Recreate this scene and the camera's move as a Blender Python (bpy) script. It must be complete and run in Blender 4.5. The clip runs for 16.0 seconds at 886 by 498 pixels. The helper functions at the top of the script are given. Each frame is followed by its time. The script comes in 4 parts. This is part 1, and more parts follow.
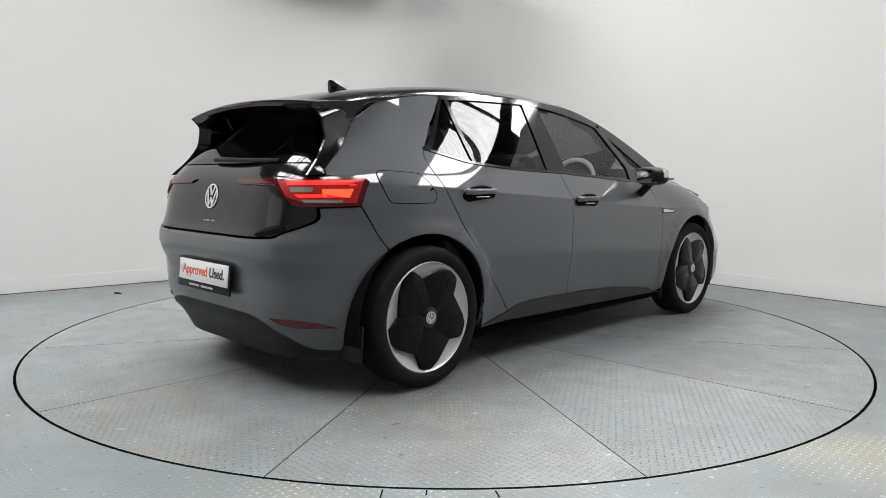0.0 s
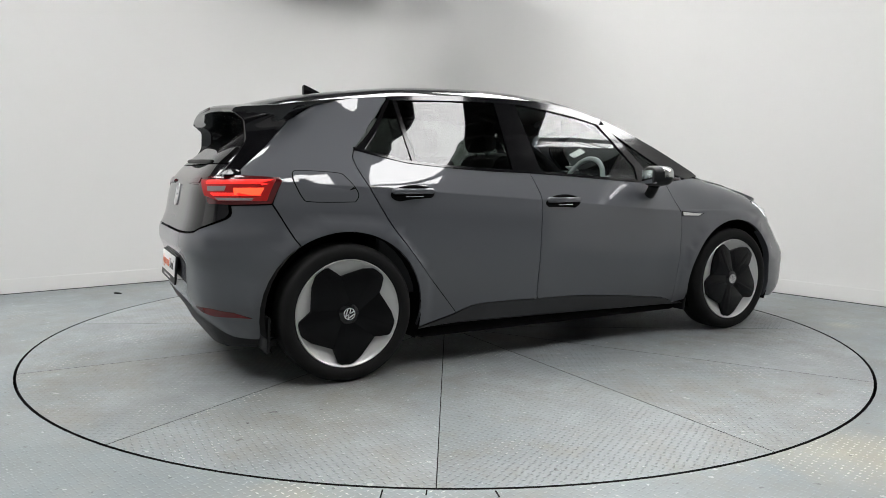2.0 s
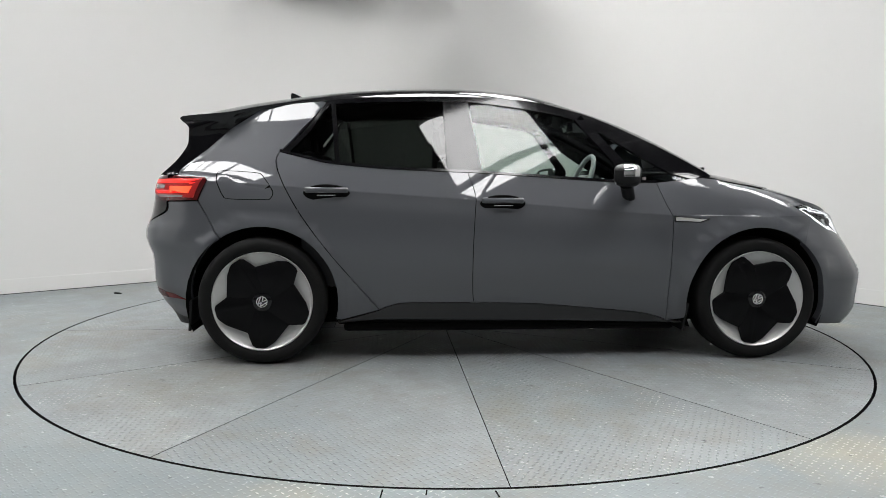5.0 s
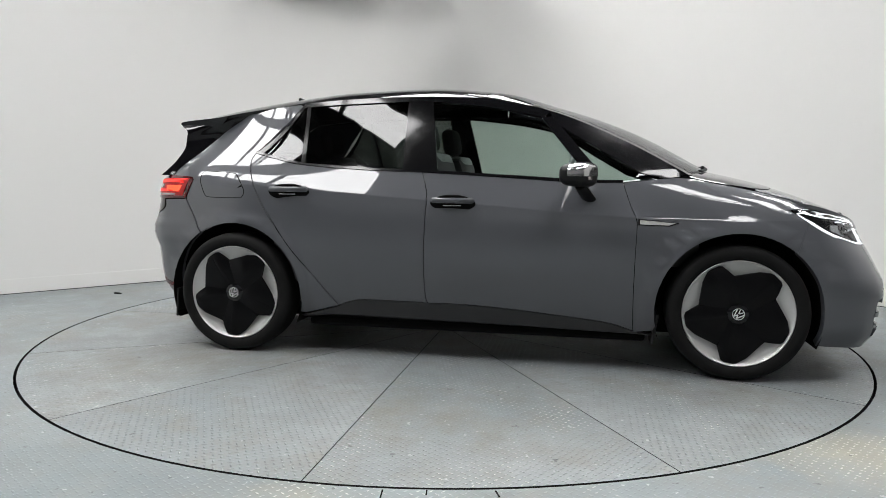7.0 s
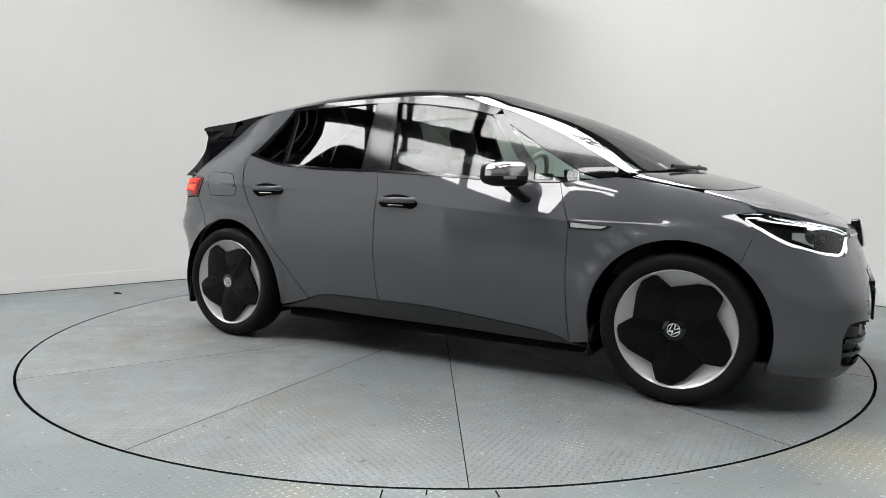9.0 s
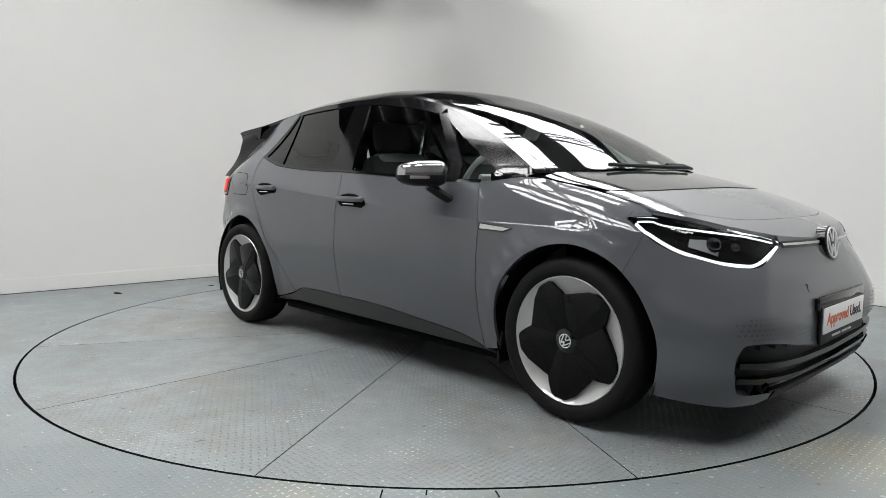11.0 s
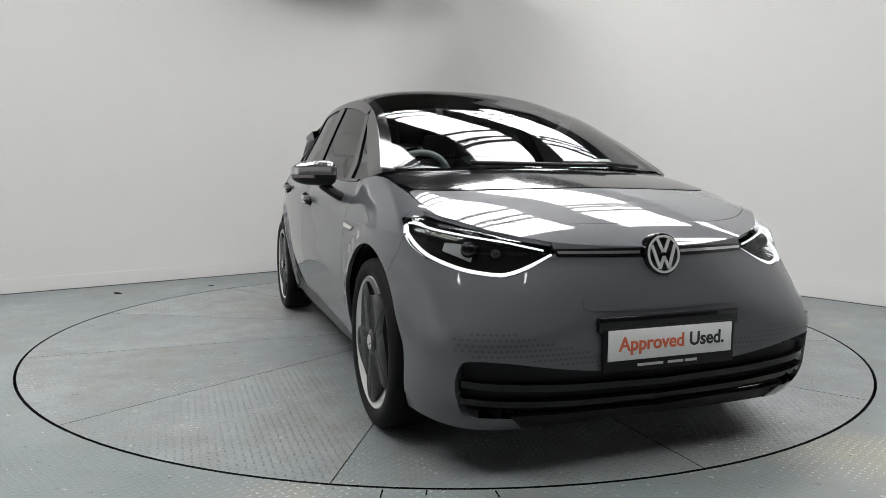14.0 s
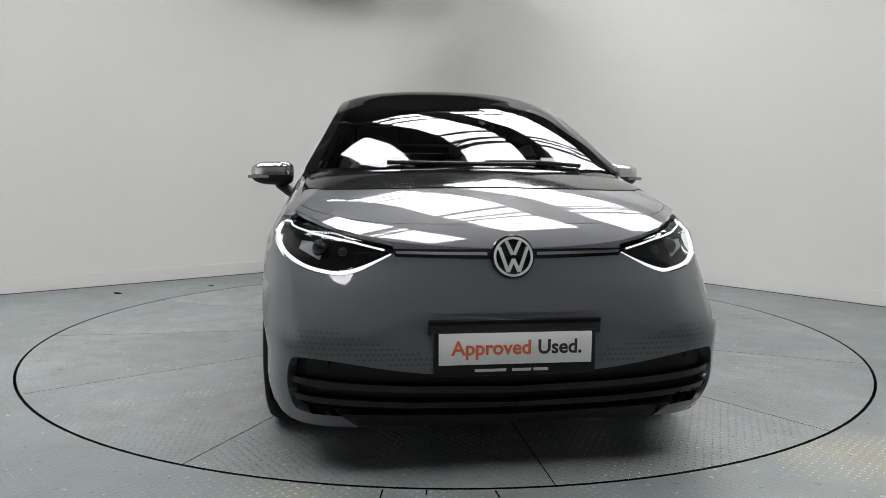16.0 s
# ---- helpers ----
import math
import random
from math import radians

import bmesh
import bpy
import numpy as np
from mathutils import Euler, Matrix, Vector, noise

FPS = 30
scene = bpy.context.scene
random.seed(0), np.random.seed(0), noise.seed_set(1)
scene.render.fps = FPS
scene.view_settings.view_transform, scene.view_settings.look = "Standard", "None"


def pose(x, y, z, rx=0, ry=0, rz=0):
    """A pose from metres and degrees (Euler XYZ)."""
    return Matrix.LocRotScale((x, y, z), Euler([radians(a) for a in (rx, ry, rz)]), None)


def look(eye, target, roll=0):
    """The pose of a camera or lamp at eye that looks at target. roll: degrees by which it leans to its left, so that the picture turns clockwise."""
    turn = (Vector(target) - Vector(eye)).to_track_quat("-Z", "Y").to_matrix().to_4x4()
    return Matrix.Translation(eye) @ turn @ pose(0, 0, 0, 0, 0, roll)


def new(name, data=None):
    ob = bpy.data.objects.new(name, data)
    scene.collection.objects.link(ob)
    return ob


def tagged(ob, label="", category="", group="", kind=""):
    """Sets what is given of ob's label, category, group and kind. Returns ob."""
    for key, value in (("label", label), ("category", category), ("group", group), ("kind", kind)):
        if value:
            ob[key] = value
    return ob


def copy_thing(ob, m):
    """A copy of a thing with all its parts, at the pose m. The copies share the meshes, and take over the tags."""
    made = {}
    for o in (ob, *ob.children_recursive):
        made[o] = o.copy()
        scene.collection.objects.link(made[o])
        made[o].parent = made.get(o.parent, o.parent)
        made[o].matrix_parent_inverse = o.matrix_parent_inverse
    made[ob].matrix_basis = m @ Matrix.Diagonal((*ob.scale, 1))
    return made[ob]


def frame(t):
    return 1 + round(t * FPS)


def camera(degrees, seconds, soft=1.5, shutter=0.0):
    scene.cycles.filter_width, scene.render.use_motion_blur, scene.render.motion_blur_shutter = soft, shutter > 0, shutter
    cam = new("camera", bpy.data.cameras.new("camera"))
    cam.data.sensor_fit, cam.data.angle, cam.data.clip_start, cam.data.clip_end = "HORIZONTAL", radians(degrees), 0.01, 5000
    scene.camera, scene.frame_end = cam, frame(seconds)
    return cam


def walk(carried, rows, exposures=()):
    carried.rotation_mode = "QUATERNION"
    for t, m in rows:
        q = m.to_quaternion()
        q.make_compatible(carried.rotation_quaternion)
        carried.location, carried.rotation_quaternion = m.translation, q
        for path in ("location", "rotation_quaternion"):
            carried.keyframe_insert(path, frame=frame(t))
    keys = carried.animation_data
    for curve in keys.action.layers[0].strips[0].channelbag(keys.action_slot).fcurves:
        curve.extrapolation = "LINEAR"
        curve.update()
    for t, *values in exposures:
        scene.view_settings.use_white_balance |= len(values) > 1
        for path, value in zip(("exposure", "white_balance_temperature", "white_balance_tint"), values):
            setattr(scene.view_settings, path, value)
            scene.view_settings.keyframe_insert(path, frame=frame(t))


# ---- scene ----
cam = camera(65.06, 16.0, soft=0.7)
EYE = (0.0, -4.7394, 1.0175)
TARGET = (-0.00292, -3.74451, 0.91659)
walk(cam, [(0.0, look(EYE, TARGET, 0.335)), (16.0, look(EYE, TARGET, 0.335))], exposures=[(0.0, 0.32), (9.0, 0.33), (12.5, 0.20), (14.5, 0.07), (16.0, 0.02)])

# the turntable's angle, in degrees, and the car's place on it
TURN = [(0.0, 45.0), (0.5, 40.66), (1.0, 36.58), (1.5, 32.5), (2.0, 28.45), (2.5, 24.33), (3.0, 20.2), (3.5, 16.0), (4.0, 11.98),
        (4.5, 8.0), (5.0, 4.03), (5.5, 0.07), (6.0, -3.89), (6.5, -7.85), (7.0, -11.91), (7.5, -16.09), (8.0, -20.4), (8.5, -24.76),
        (9.0, -29.1), (9.5, -33.4), (10.0, -37.6), (10.5, -41.75), (11.0, -45.8), (11.5, -49.83), (12.0, -53.8), (12.5, -57.64),
        (13.0, -61.55), (13.5, -65.56), (14.0, -69.61), (14.5, -73.63), (15.0, -77.3), (15.5, -80.26), (16.0, -82.52)]
CAR_X, CAR_Y = -1.0585, -0.0895
TABLE_R = 2.535

# ---- light ----
world = bpy.data.worlds.new("world")
scene.world = world
world.use_nodes = True
sky = world.node_tree.nodes.new("ShaderNodeTexSky")
sky.sky_type, sky.sun_disc, sky.sun_elevation, sky.sun_rotation = "NISHITA", False, radians(40), radians(200)
world.node_tree.nodes["Background"].inputs["Strength"].default_value = 0.08
world.node_tree.links.new(sky.outputs[0], world.node_tree.nodes["Background"].inputs["Color"])
SKYLIGHT = 13.6


# ---- materials ----
class Nodes:
    """A little builder for node materials."""

    def __init__(self, name):
        self.mat = bpy.data.materials.new(name)
        self.mat.use_nodes = True
        self.tree = self.mat.node_tree
        self.bsdf = self.tree.nodes["Principled BSDF"]
        self.out = self.tree.nodes["Material Output"]
        self.coord = self.tree.nodes.new("ShaderNodeTexCoord").outputs["Object"]

    def put(self, socket, value):
        if isinstance(value, bpy.types.NodeSocket):
            self.tree.links.new(value, socket)
        else:
            socket.default_value = value

    def math(self, op, a, b=0.0, c=0.0, clamp=False):
        n = self.tree.nodes.new("ShaderNodeMath")
        n.operation, n.use_clamp = op, clamp
        for s, v in zip(n.inputs, (a, b, c)):
            self.put(s, v)
        return n.outputs[0]

    def noise(self, scale, detail=4, rough=0.6, vector=None):
        n = self.tree.nodes.new("ShaderNodeTexNoise")
        n.inputs["Scale"].default_value, n.inputs["Detail"].default_value, n.inputs["Roughness"].default_value = scale, detail, rough
        self.put(n.inputs["Vector"], vector or self.coord)
        return n.outputs["Fac"]

    def ramp(self, fac, *stops):
        n = self.tree.nodes.new("ShaderNodeValToRGB")
        n.color_ramp.elements[0].position, n.color_ramp.elements[1].position = stops[0][0], stops[-1][0]
        for _ in stops[1:-1]:
            n.color_ramp.elements.new(0.5)
        for e, (p, c) in zip(n.color_ramp.elements, stops):
            e.position, e.color = p, (*c, 1) if isinstance(c, tuple) else (c, c, c, 1)
        self.put(n.inputs[0], fac)
        return n.outputs[0]

    def mix(self, fac, a, b):
        n = self.tree.nodes.new("ShaderNodeMix")
        n.data_type = "RGBA"
        self.put(n.inputs[0], fac)
        for s, v in ((n.inputs[6], a), (n.inputs[7], b)):
            self.put(s, (*v, 1) if isinstance(v, tuple) else v)
        return n.outputs[2]

    def bump(self, height, strength=0.3, distance=0.002):
        n = self.tree.nodes.new("ShaderNodeBump")
        n.inputs["Strength"].default_value, n.inputs["Distance"].default_value = strength, distance
        self.put(n.inputs["Height"], height)
        self.put(self.bsdf.inputs["Normal"], n.outputs[0])

    def set(self, **kw):
        names = dict(color="Base Color", rough="Roughness", metal="Metallic", coat="Coat Weight", coat_rough="Coat Roughness", spec="Specular IOR Level",
                     emit="Emission Color", power="Emission Strength", trans="Transmission Weight", ior="IOR")
        for k, v in kw.items():
            self.put(self.bsdf.inputs[names[k]], (*v, 1) if isinstance(v, tuple) else v)
        return self


def plain(name, color, rough=0.5, metal=0.0, vary=0.12, scale=14.0, grain=0.0, **kw):
    """A surface with a slight unevenness in its colour and gloss."""
    n = Nodes(name)
    f = n.noise(scale)
    n.set(color=n.mix(f, tuple(c * (1 - vary) for c in color), tuple(min(1, c * (1 + vary)) for c in color)),
          rough=n.math("MULTIPLY_ADD", f, 0.12, max(0.0, rough - 0.06)), metal=metal, **kw)
    if grain:
        n.bump(n.noise(400, 2), grain, 0.001)
    return n.mat


def glass(name, tint, ior=1.5):
    """A thin pane: tinted, with the mirror gloss of its face."""
    n = Nodes(name)
    clear = n.tree.nodes.new("ShaderNodeBsdfTransparent")
    clear.inputs[0].default_value = (*tint, 1)
    gloss = n.tree.nodes.new("ShaderNodeBsdfGlossy")
    gloss.inputs["Roughness"].default_value = 0.015
    fres = n.tree.nodes.new("ShaderNodeFresnel")
    fres.inputs[0].default_value = ior
    both = n.tree.nodes.new("ShaderNodeMixShader")
    n.tree.links.new(fres.outputs[0], both.inputs[0])
    n.tree.links.new(clear.outputs[0], both.inputs[1])
    n.tree.links.new(gloss.outputs[0], both.inputs[2])
    n.tree.links.new(both.outputs[0], n.out.inputs[0])
    return n.mat


def glowing(name, color, power):
    n = Nodes(name)
    n.set(color=color, emit=color, power=power, rough=0.4)
    return n.mat


def car_paint():
    n = Nodes("grey_paint")
    f = n.noise(900, 2)
    n.set(color=n.mix(f, (0.079, 0.083, 0.093), (0.087, 0.091, 0.101)), rough=0.42, coat=1.0, coat_rough=0.012, spec=0.12)
    n.mat.node_tree.nodes["Principled BSDF"].inputs["Coat IOR"].default_value = 1.52
    return n.mat


def tread(n):
    """Height of a raised tread pattern: short bars, turned crosswise from cell to cell."""
    sep = n.tree.nodes.new("ShaderNodeSeparateXYZ")
    n.tree.links.new(n.coord, sep.inputs[0])
    u = n.math("MULTIPLY", n.math("ADD", sep.outputs[0], sep.outputs[1]), 24.0)
    v = n.math("MULTIPLY", n.math("SUBTRACT", sep.outputs[0], sep.outputs[1]), 24.0)
    odd = n.math("MODULO", n.math("ABSOLUTE", n.math("ADD", n.math("FLOOR", u), n.math("FLOOR", v))), 2.0)
    fu, fv = (n.math("ABSOLUTE", n.math("SUBTRACT", n.math("FRACT", w), 0.5)) for w in (u, v))
    long_ = n.math("ADD", n.math("MULTIPLY", odd, fu), n.math("MULTIPLY", n.math("SUBTRACT", 1.0, odd), fv))
    short = n.math("ADD", n.math("MULTIPLY", odd, fv), n.math("MULTIPLY", n.math("SUBTRACT", 1.0, odd), fu))
    r = n.math("ADD", n.math("POWER", n.math("DIVIDE", long_, 0.46), 2.0), n.math("POWER", n.math("DIVIDE", short, 0.15), 2.0))
    return n.math("SUBTRACT", 1.0, r, clamp=True)


def floor_paint(name, worn, relief, patches=(), low=(0.165, 0.187, 0.197), high=(0.230, 0.247, 0.252)):
    """Blue-grey floor paint on tread plate, scuffed, dusty and worn through in places.
    patches: x, y, radius of rubbed spots."""
    n = Nodes(name)
    info = n.tree.nodes.new("ShaderNodeObjectInfo")
    shift = n.tree.nodes.new("ShaderNodeVectorMath")
    shift.operation = "MULTIPLY_ADD"
    n.tree.links.new(info.outputs["Random"], shift.inputs[0])
    shift.inputs[1].default_value = (37, 23, 5)
    n.tree.links.new(n.coord, shift.inputs[2])
    at = shift.outputs[0]
    big, mid, fine = n.noise(1.1, 6, 0.65, at), n.noise(6.0, 7, 0.7, at), n.noise(70, 3, 0.6, at)
    bars = tread(n)
    base = n.mix(n.ramp(big, (0.35, 0.0), (0.65, 1.0)), low, high)
    base = n.mix(n.math("MULTIPLY", n.ramp(mid, (0.4, 0.0), (0.62, 1.0)), 0.45), base, (0.178, 0.187, 0.182))
    dirt = n.ramp(n.math("ADD", n.math("MULTIPLY", n.noise(0.7, 5, 0.6, at), 0.6), n.math("MULTIPLY", mid, 0.45)), (0.50, 0.0), (0.64, 1.0))
    base = n.mix(n.math("MULTIPLY", dirt, 0.5 * worn), base, (0.190, 0.176, 0.142))
    rub = n.ramp(n.noise(1.7, 7, 0.72, at), (0.52, 0.0), (0.66, 1.0))
    for x, y, r in patches:
        d = n.tree.nodes.new("ShaderNodeVectorMath")
        d.operation = "DISTANCE"
        n.tree.links.new(n.coord, d.inputs[0])
        d.inputs[1].default_value = (x, y, 0)
        spot = n.math("SUBTRACT", 1.0, n.math("DIVIDE", d.outputs["Value"], r), clamp=True)
        rub = n.math("ADD", rub, n.math("MULTIPLY", n.ramp(spot, (0.0, 0.0), (0.6, 1.0)), 0.9), clamp=True)
        base = n.mix(n.math("MULTIPLY", n.math("MULTIPLY", spot, mid), 0.8), base, (0.33, 0.30, 0.22))
    bare = n.math("MULTIPLY", n.math("MULTIPLY", n.ramp(bars, (0.3, 0.0), (0.8, 1.0)), rub), n.ramp(fine, (0.42, 0.0), (0.56, 1.0)))
    base = n.mix(n.math("MULTIPLY", bare, 0.95 * worn), base, (0.66, 0.64, 0.58))
    grime = n.math("MULTIPLY", n.math("SUBTRACT", 1.0, n.ramp(bars, (0.0, 0.0), (0.35, 1.0))), n.ramp(n.noise(2.6, 5, 0.6, at), (0.45, 0.0), (0.7, 1.0)))
    base = n.mix(n.math("MULTIPLY", grime, 0.28), base, (0.10, 0.10, 0.095))
    specks = n.ramp(n.noise(30, 2, 0.5, at), (0.70, 0.0), (0.74, 1.0))
    base = n.mix(n.math("MULTIPLY", specks, 0.35), base, (0.62, 0.63, 0.62))
    dots = n.ramp(n.noise(22, 2, 0.5, at), (0.24, 1.0), (0.28, 0.0))
    base = n.mix(n.math("MULTIPLY", dots, 0.7), base, (0.05, 0.05, 0.05))
    n.set(color=base, rough=n.math("MULTIPLY_ADD", mid, 0.3, 0.32), spec=0.5)
    n.bump(n.math("ADD", n.math("MULTIPLY", bars, relief), n.math("MULTIPLY", fine, 0.15)), 1.0, 0.005)
    return n.mat


def wall_paint():
    n = Nodes("white_wall_paint")
    f, g = n.noise(0.6, 4), n.noise(7, 6, 0.7)
    c = n.mix(f, (0.77, 0.765, 0.745), (0.81, 0.805, 0.79))
    scuff = n.ramp(g, (0.68, 0.0), (0.80, 1.0))
    n.set(color=n.mix(n.math("MULTIPLY", scuff, 0.18), c, (0.55, 0.54, 0.51)), rough=0.65, spec=0.3)
    n.bump(n.noise(180, 2), 0.12, 0.001)
    return n.mat


def skylight_sheet():
    """Ribbed translucent roof sheet, lit by the sky behind it."""
    n = Nodes("translucent_roof_sheet")
    sep = n.tree.nodes.new("ShaderNodeSeparateXYZ")
    n.tree.links.new(n.coord, sep.inputs[0])
    ribs = n.math("SINE", n.math("MULTIPLY", sep.outputs[0], 40.0))
    f = n.math("ADD", n.math("MULTIPLY", ribs, 0.10), n.math("MULTIPLY_ADD", n.noise(1.2), 0.3, 0.85))
    n.set(color=(0.7, 0.7, 0.68), emit=(0.993, 0.986, 0.988), power=n.math("MULTIPLY", f, SKYLIGHT), rough=0.6)
    return n.mat


FLOOR_SPOTS = ((1.50, -2.22, 0.34), (1.75, -2.30, 0.3), (2.81, 0.11, 0.14), (-0.5, -2.75, 0.3))
PAINT = car_paint()
GLOSS_BLACK = plain("gloss_black", (0.005, 0.005, 0.006), 0.10, coat=0.35, coat_rough=0.01, spec=0.3)
SATIN_BLACK = plain("satin_black_plastic", (0.0075, 0.0075, 0.008), 0.5, grain=0.25, spec=0.22)
INSERT = plain("black_insert", (0.0045, 0.0045, 0.005), 0.18, spec=0.12)
PILLAR = plain("black_pillar_trim", (0.0045, 0.0045, 0.005), 0.08, spec=0.35)
SILL_BLACK = plain("smooth_black_sill", (0.018, 0.018, 0.019), 0.3, spec=0.5)
# near black for the shade in gaps and hollows; also housings and floor scraps
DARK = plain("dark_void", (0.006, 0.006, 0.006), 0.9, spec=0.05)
RUBBER = plain("tyre_rubber", (0.008, 0.008, 0.008), 0.7, grain=0.3, vary=0.25, spec=0.15)
SILVER = plain("machined_alloy", (0.56, 0.56, 0.55), 0.36, 0.35, vary=0.06)
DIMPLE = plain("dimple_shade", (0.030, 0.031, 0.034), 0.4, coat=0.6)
BRIGHT = plain("bright_silver", (0.70, 0.70, 0.70), 0.3, 0.3, vary=0.04)
CAP = plain("satin_silver_cap", (0.50, 0.50, 0.50), 0.16, 0.9, vary=0.05)
CHROME = plain("chrome", (0.75, 0.75, 0.76), 0.12, 1.0, vary=0.04)
WHITE = plain("white_plate", (0.72, 0.72, 0.71), 0.45, vary=0.04)
ORANGE = plain("orange_print", (0.62, 0.13, 0.05), 0.5, vary=0.05)
INK = plain("black_print", (0.02, 0.02, 0.02), 0.5)
PALE_INK = plain("pale_print", (0.45, 0.45, 0.45), 0.5)
RED_LENS = glowing("lit_red_lens", (0.30, 0.003, 0.003), 0.10)
RED_BAR = glowing("bright_red_lens", (1.0, 0.022, 0.016), 0.95)
HOT_LENS = glowing("lit_orange_lens", (1.0, 0.07, 0.025), 1.2)
DARK_RED = plain("unlit_red_lens", (0.070, 0.004, 0.005), 0.15, coat=0.4)
REFLECTOR = plain("red_reflector", (0.10, 0.006, 0.008), 0.25, coat=0.15)
CLEAR_LENS = plain("pale_lens", (0.24, 0.21, 0.21), 0.15, coat=1.0)
LED = glowing("daytime_light_strip", (0.95, 0.98, 1.0), 0.9)
FRONT_GLASS = glass("green_tint_glass", (0.62, 0.70, 0.66), 1.46)
WIND_GLASS = glass("windscreen_glass", (0.66, 0.72, 0.69), 1.45)
PRIVACY = glass("privacy_glass", (0.15, 0.165, 0.155), 1.5)
REAR_GLASS = glass("dark_rear_glass", (0.05, 0.055, 0.055), 1.55)
LENS = glass("headlight_lens", (0.90, 0.91, 0.92), 1.45)
SEAT_DARK = plain("dark_fabric", (0.035, 0.035, 0.037), 0.85, grain=0.4)
SEAT_PALE = plain("grey_fabric", (0.26, 0.27, 0.27), 0.85, grain=0.4)
TRIM_PALE = plain("pale_grey_trim", (0.42, 0.44, 0.44), 0.5)
WALL = wall_paint()
FLOOR = floor_paint("painted_floor", 0.6, 0.18, FLOOR_SPOTS, (0.128, 0.152, 0.162), (0.182, 0.203, 0.210))
PLATE = floor_paint("painted_tread_plate", 1.0, 1.0)
SHEET = skylight_sheet()
ROOF_METAL = plain("grey_roof_sheet", (0.05, 0.05, 0.05), 0.7)
STEEL = plain("dark_steel", (0.05, 0.05, 0.052), 0.6)
HALL = plain("hall_wall", (0.06, 0.06, 0.06), 0.7)
HALL_PALE = plain("pale_hall_wall", (0.42, 0.42, 0.42), 0.7)


# ---- mesh helpers ----
def part(name, bm, material, parent=None, label="", smooth=40):
    me = bpy.data.meshes.new(name)
    bm.to_mesh(me)
    bm.free()
    me.materials.append(material)
    if smooth:
        me.shade_smooth()
        me.set_sharp_from_angle(angle=radians(smooth))
    ob = new(name, me)
    if parent:
        ob.parent = parent
    return tagged(ob, label)


def box(bm, size, at=(0, 0, 0), turn=(0, 0, 0), bevel=0.0):
    r = bmesh.ops.create_cube(bm, size=1.0, matrix=pose(*at, *turn) @ Matrix.Diagonal((*size, 1)))
    if bevel:
        edges = list({e for v in r["verts"] for e in v.link_edges})
        bmesh.ops.bevel(bm, geom=edges, offset=bevel, segments=2, affect="EDGES", profile=0.5)
    return bm


def lathe(bm, profile, steps=64, axis="y", at=(0, 0, 0), close=False):
    """Turn a profile of (radius, along) round an axis."""
    rings = []
    for r, h in profile:
        ring = []
        for k in range(steps):
            c, s = math.cos(2 * math.pi * k / steps) * r, math.sin(2 * math.pi * k / steps) * r
            p = (c, h, s) if axis == "y" else (c, s, h)
            ring.append(bm.verts.new(Vector(p) + Vector(at)))
        rings.append(ring)
    pairs = list(zip(rings, rings[1:])) + ([(rings[-1], rings[0])] if close else [])
    for a, b in pairs:
        for k in range(steps):
            bm.faces.new((a[k], a[(k + 1) % steps], b[(k + 1) % steps], b[k]))
    bmesh.ops.recalc_face_normals(bm, faces=bm.faces[:])
    return bm


def prism(bm, outline, depth, m=None, bevel=0.0):
    """A flat outline of (u, v), made depth thick along its normal."""
    m = m or Matrix()
    low = [bm.verts.new(m @ Vector((u, v, 0))) for u, v in outline]
    high = [bm.verts.new(m @ Vector((u, v, depth))) for u, v in outline]
    n = len(outline)
    faces = [bm.faces.new(low[::-1]), bm.faces.new(high)]
    for k in range(n):
        faces.append(bm.faces.new((low[k], low[(k + 1) % n], high[(k + 1) % n], high[k])))
    if bevel:
        bmesh.ops.bevel(bm, geom=list(faces[1].edges), offset=bevel, segments=2, affect="EDGES", profile=0.5)
    return bm


def tube(bm, points, radius, sides=8, flat=1.0):
    """A round bar along points."""
    pts = [Vector(p) for p in points]
    rings = []
    for i, p in enumerate(pts):
        d = (pts[min(i + 1, len(pts) - 1)] - pts[max(i - 1, 0)]).normalized()
        side = d.cross(Vector((0, 0, 1)))
        side = side.normalized() if side.length > 1e-4 else Vector((1, 0, 0))
        up = side.cross(d)
        rings.append([bm.verts.new(p + side * math.cos(2 * math.pi * k / sides) * radius + up * math.sin(2 * math.pi * k / sides) * radius * flat)
                      for k in range(sides)])
    for a, b in zip(rings, rings[1:]):
        for k in range(sides):
            bm.faces.new((a[k], a[(k + 1) % sides], b[(k + 1) % sides], b[k]))
    bm.faces.new(rings[0][::-1])
    bm.faces.new(rings[-1])
    bmesh.ops.recalc_face_normals(bm, faces=bm.faces[:])
    return bm


def lettering(name, words, size, m, material, parent, thick=0.001):
    """Words in the built-in font, as a mesh."""
    data = bpy.data.curves.new(name, "FONT")
    data.body, data.size, data.extrude, data.align_x, data.align_y = words, size, thick, "LEFT", "BOTTOM_BASELINE"
    data.offset = size * 0.024
    tmp = new(name, data)
    me = bpy.data.meshes.new_from_object(tmp.evaluated_get(bpy.context.evaluated_depsgraph_get()))
    bpy.data.objects.remove(tmp)
    ob = new(name, me)
    me.materials.clear()
    me.materials.append(material)
    ob.parent = parent
    ob.matrix_basis = m
    return ob


# ---- surfaces of the car body ----
def lerp_table(x, xs, ys):
    return float(np.interp(x, xs, ys))


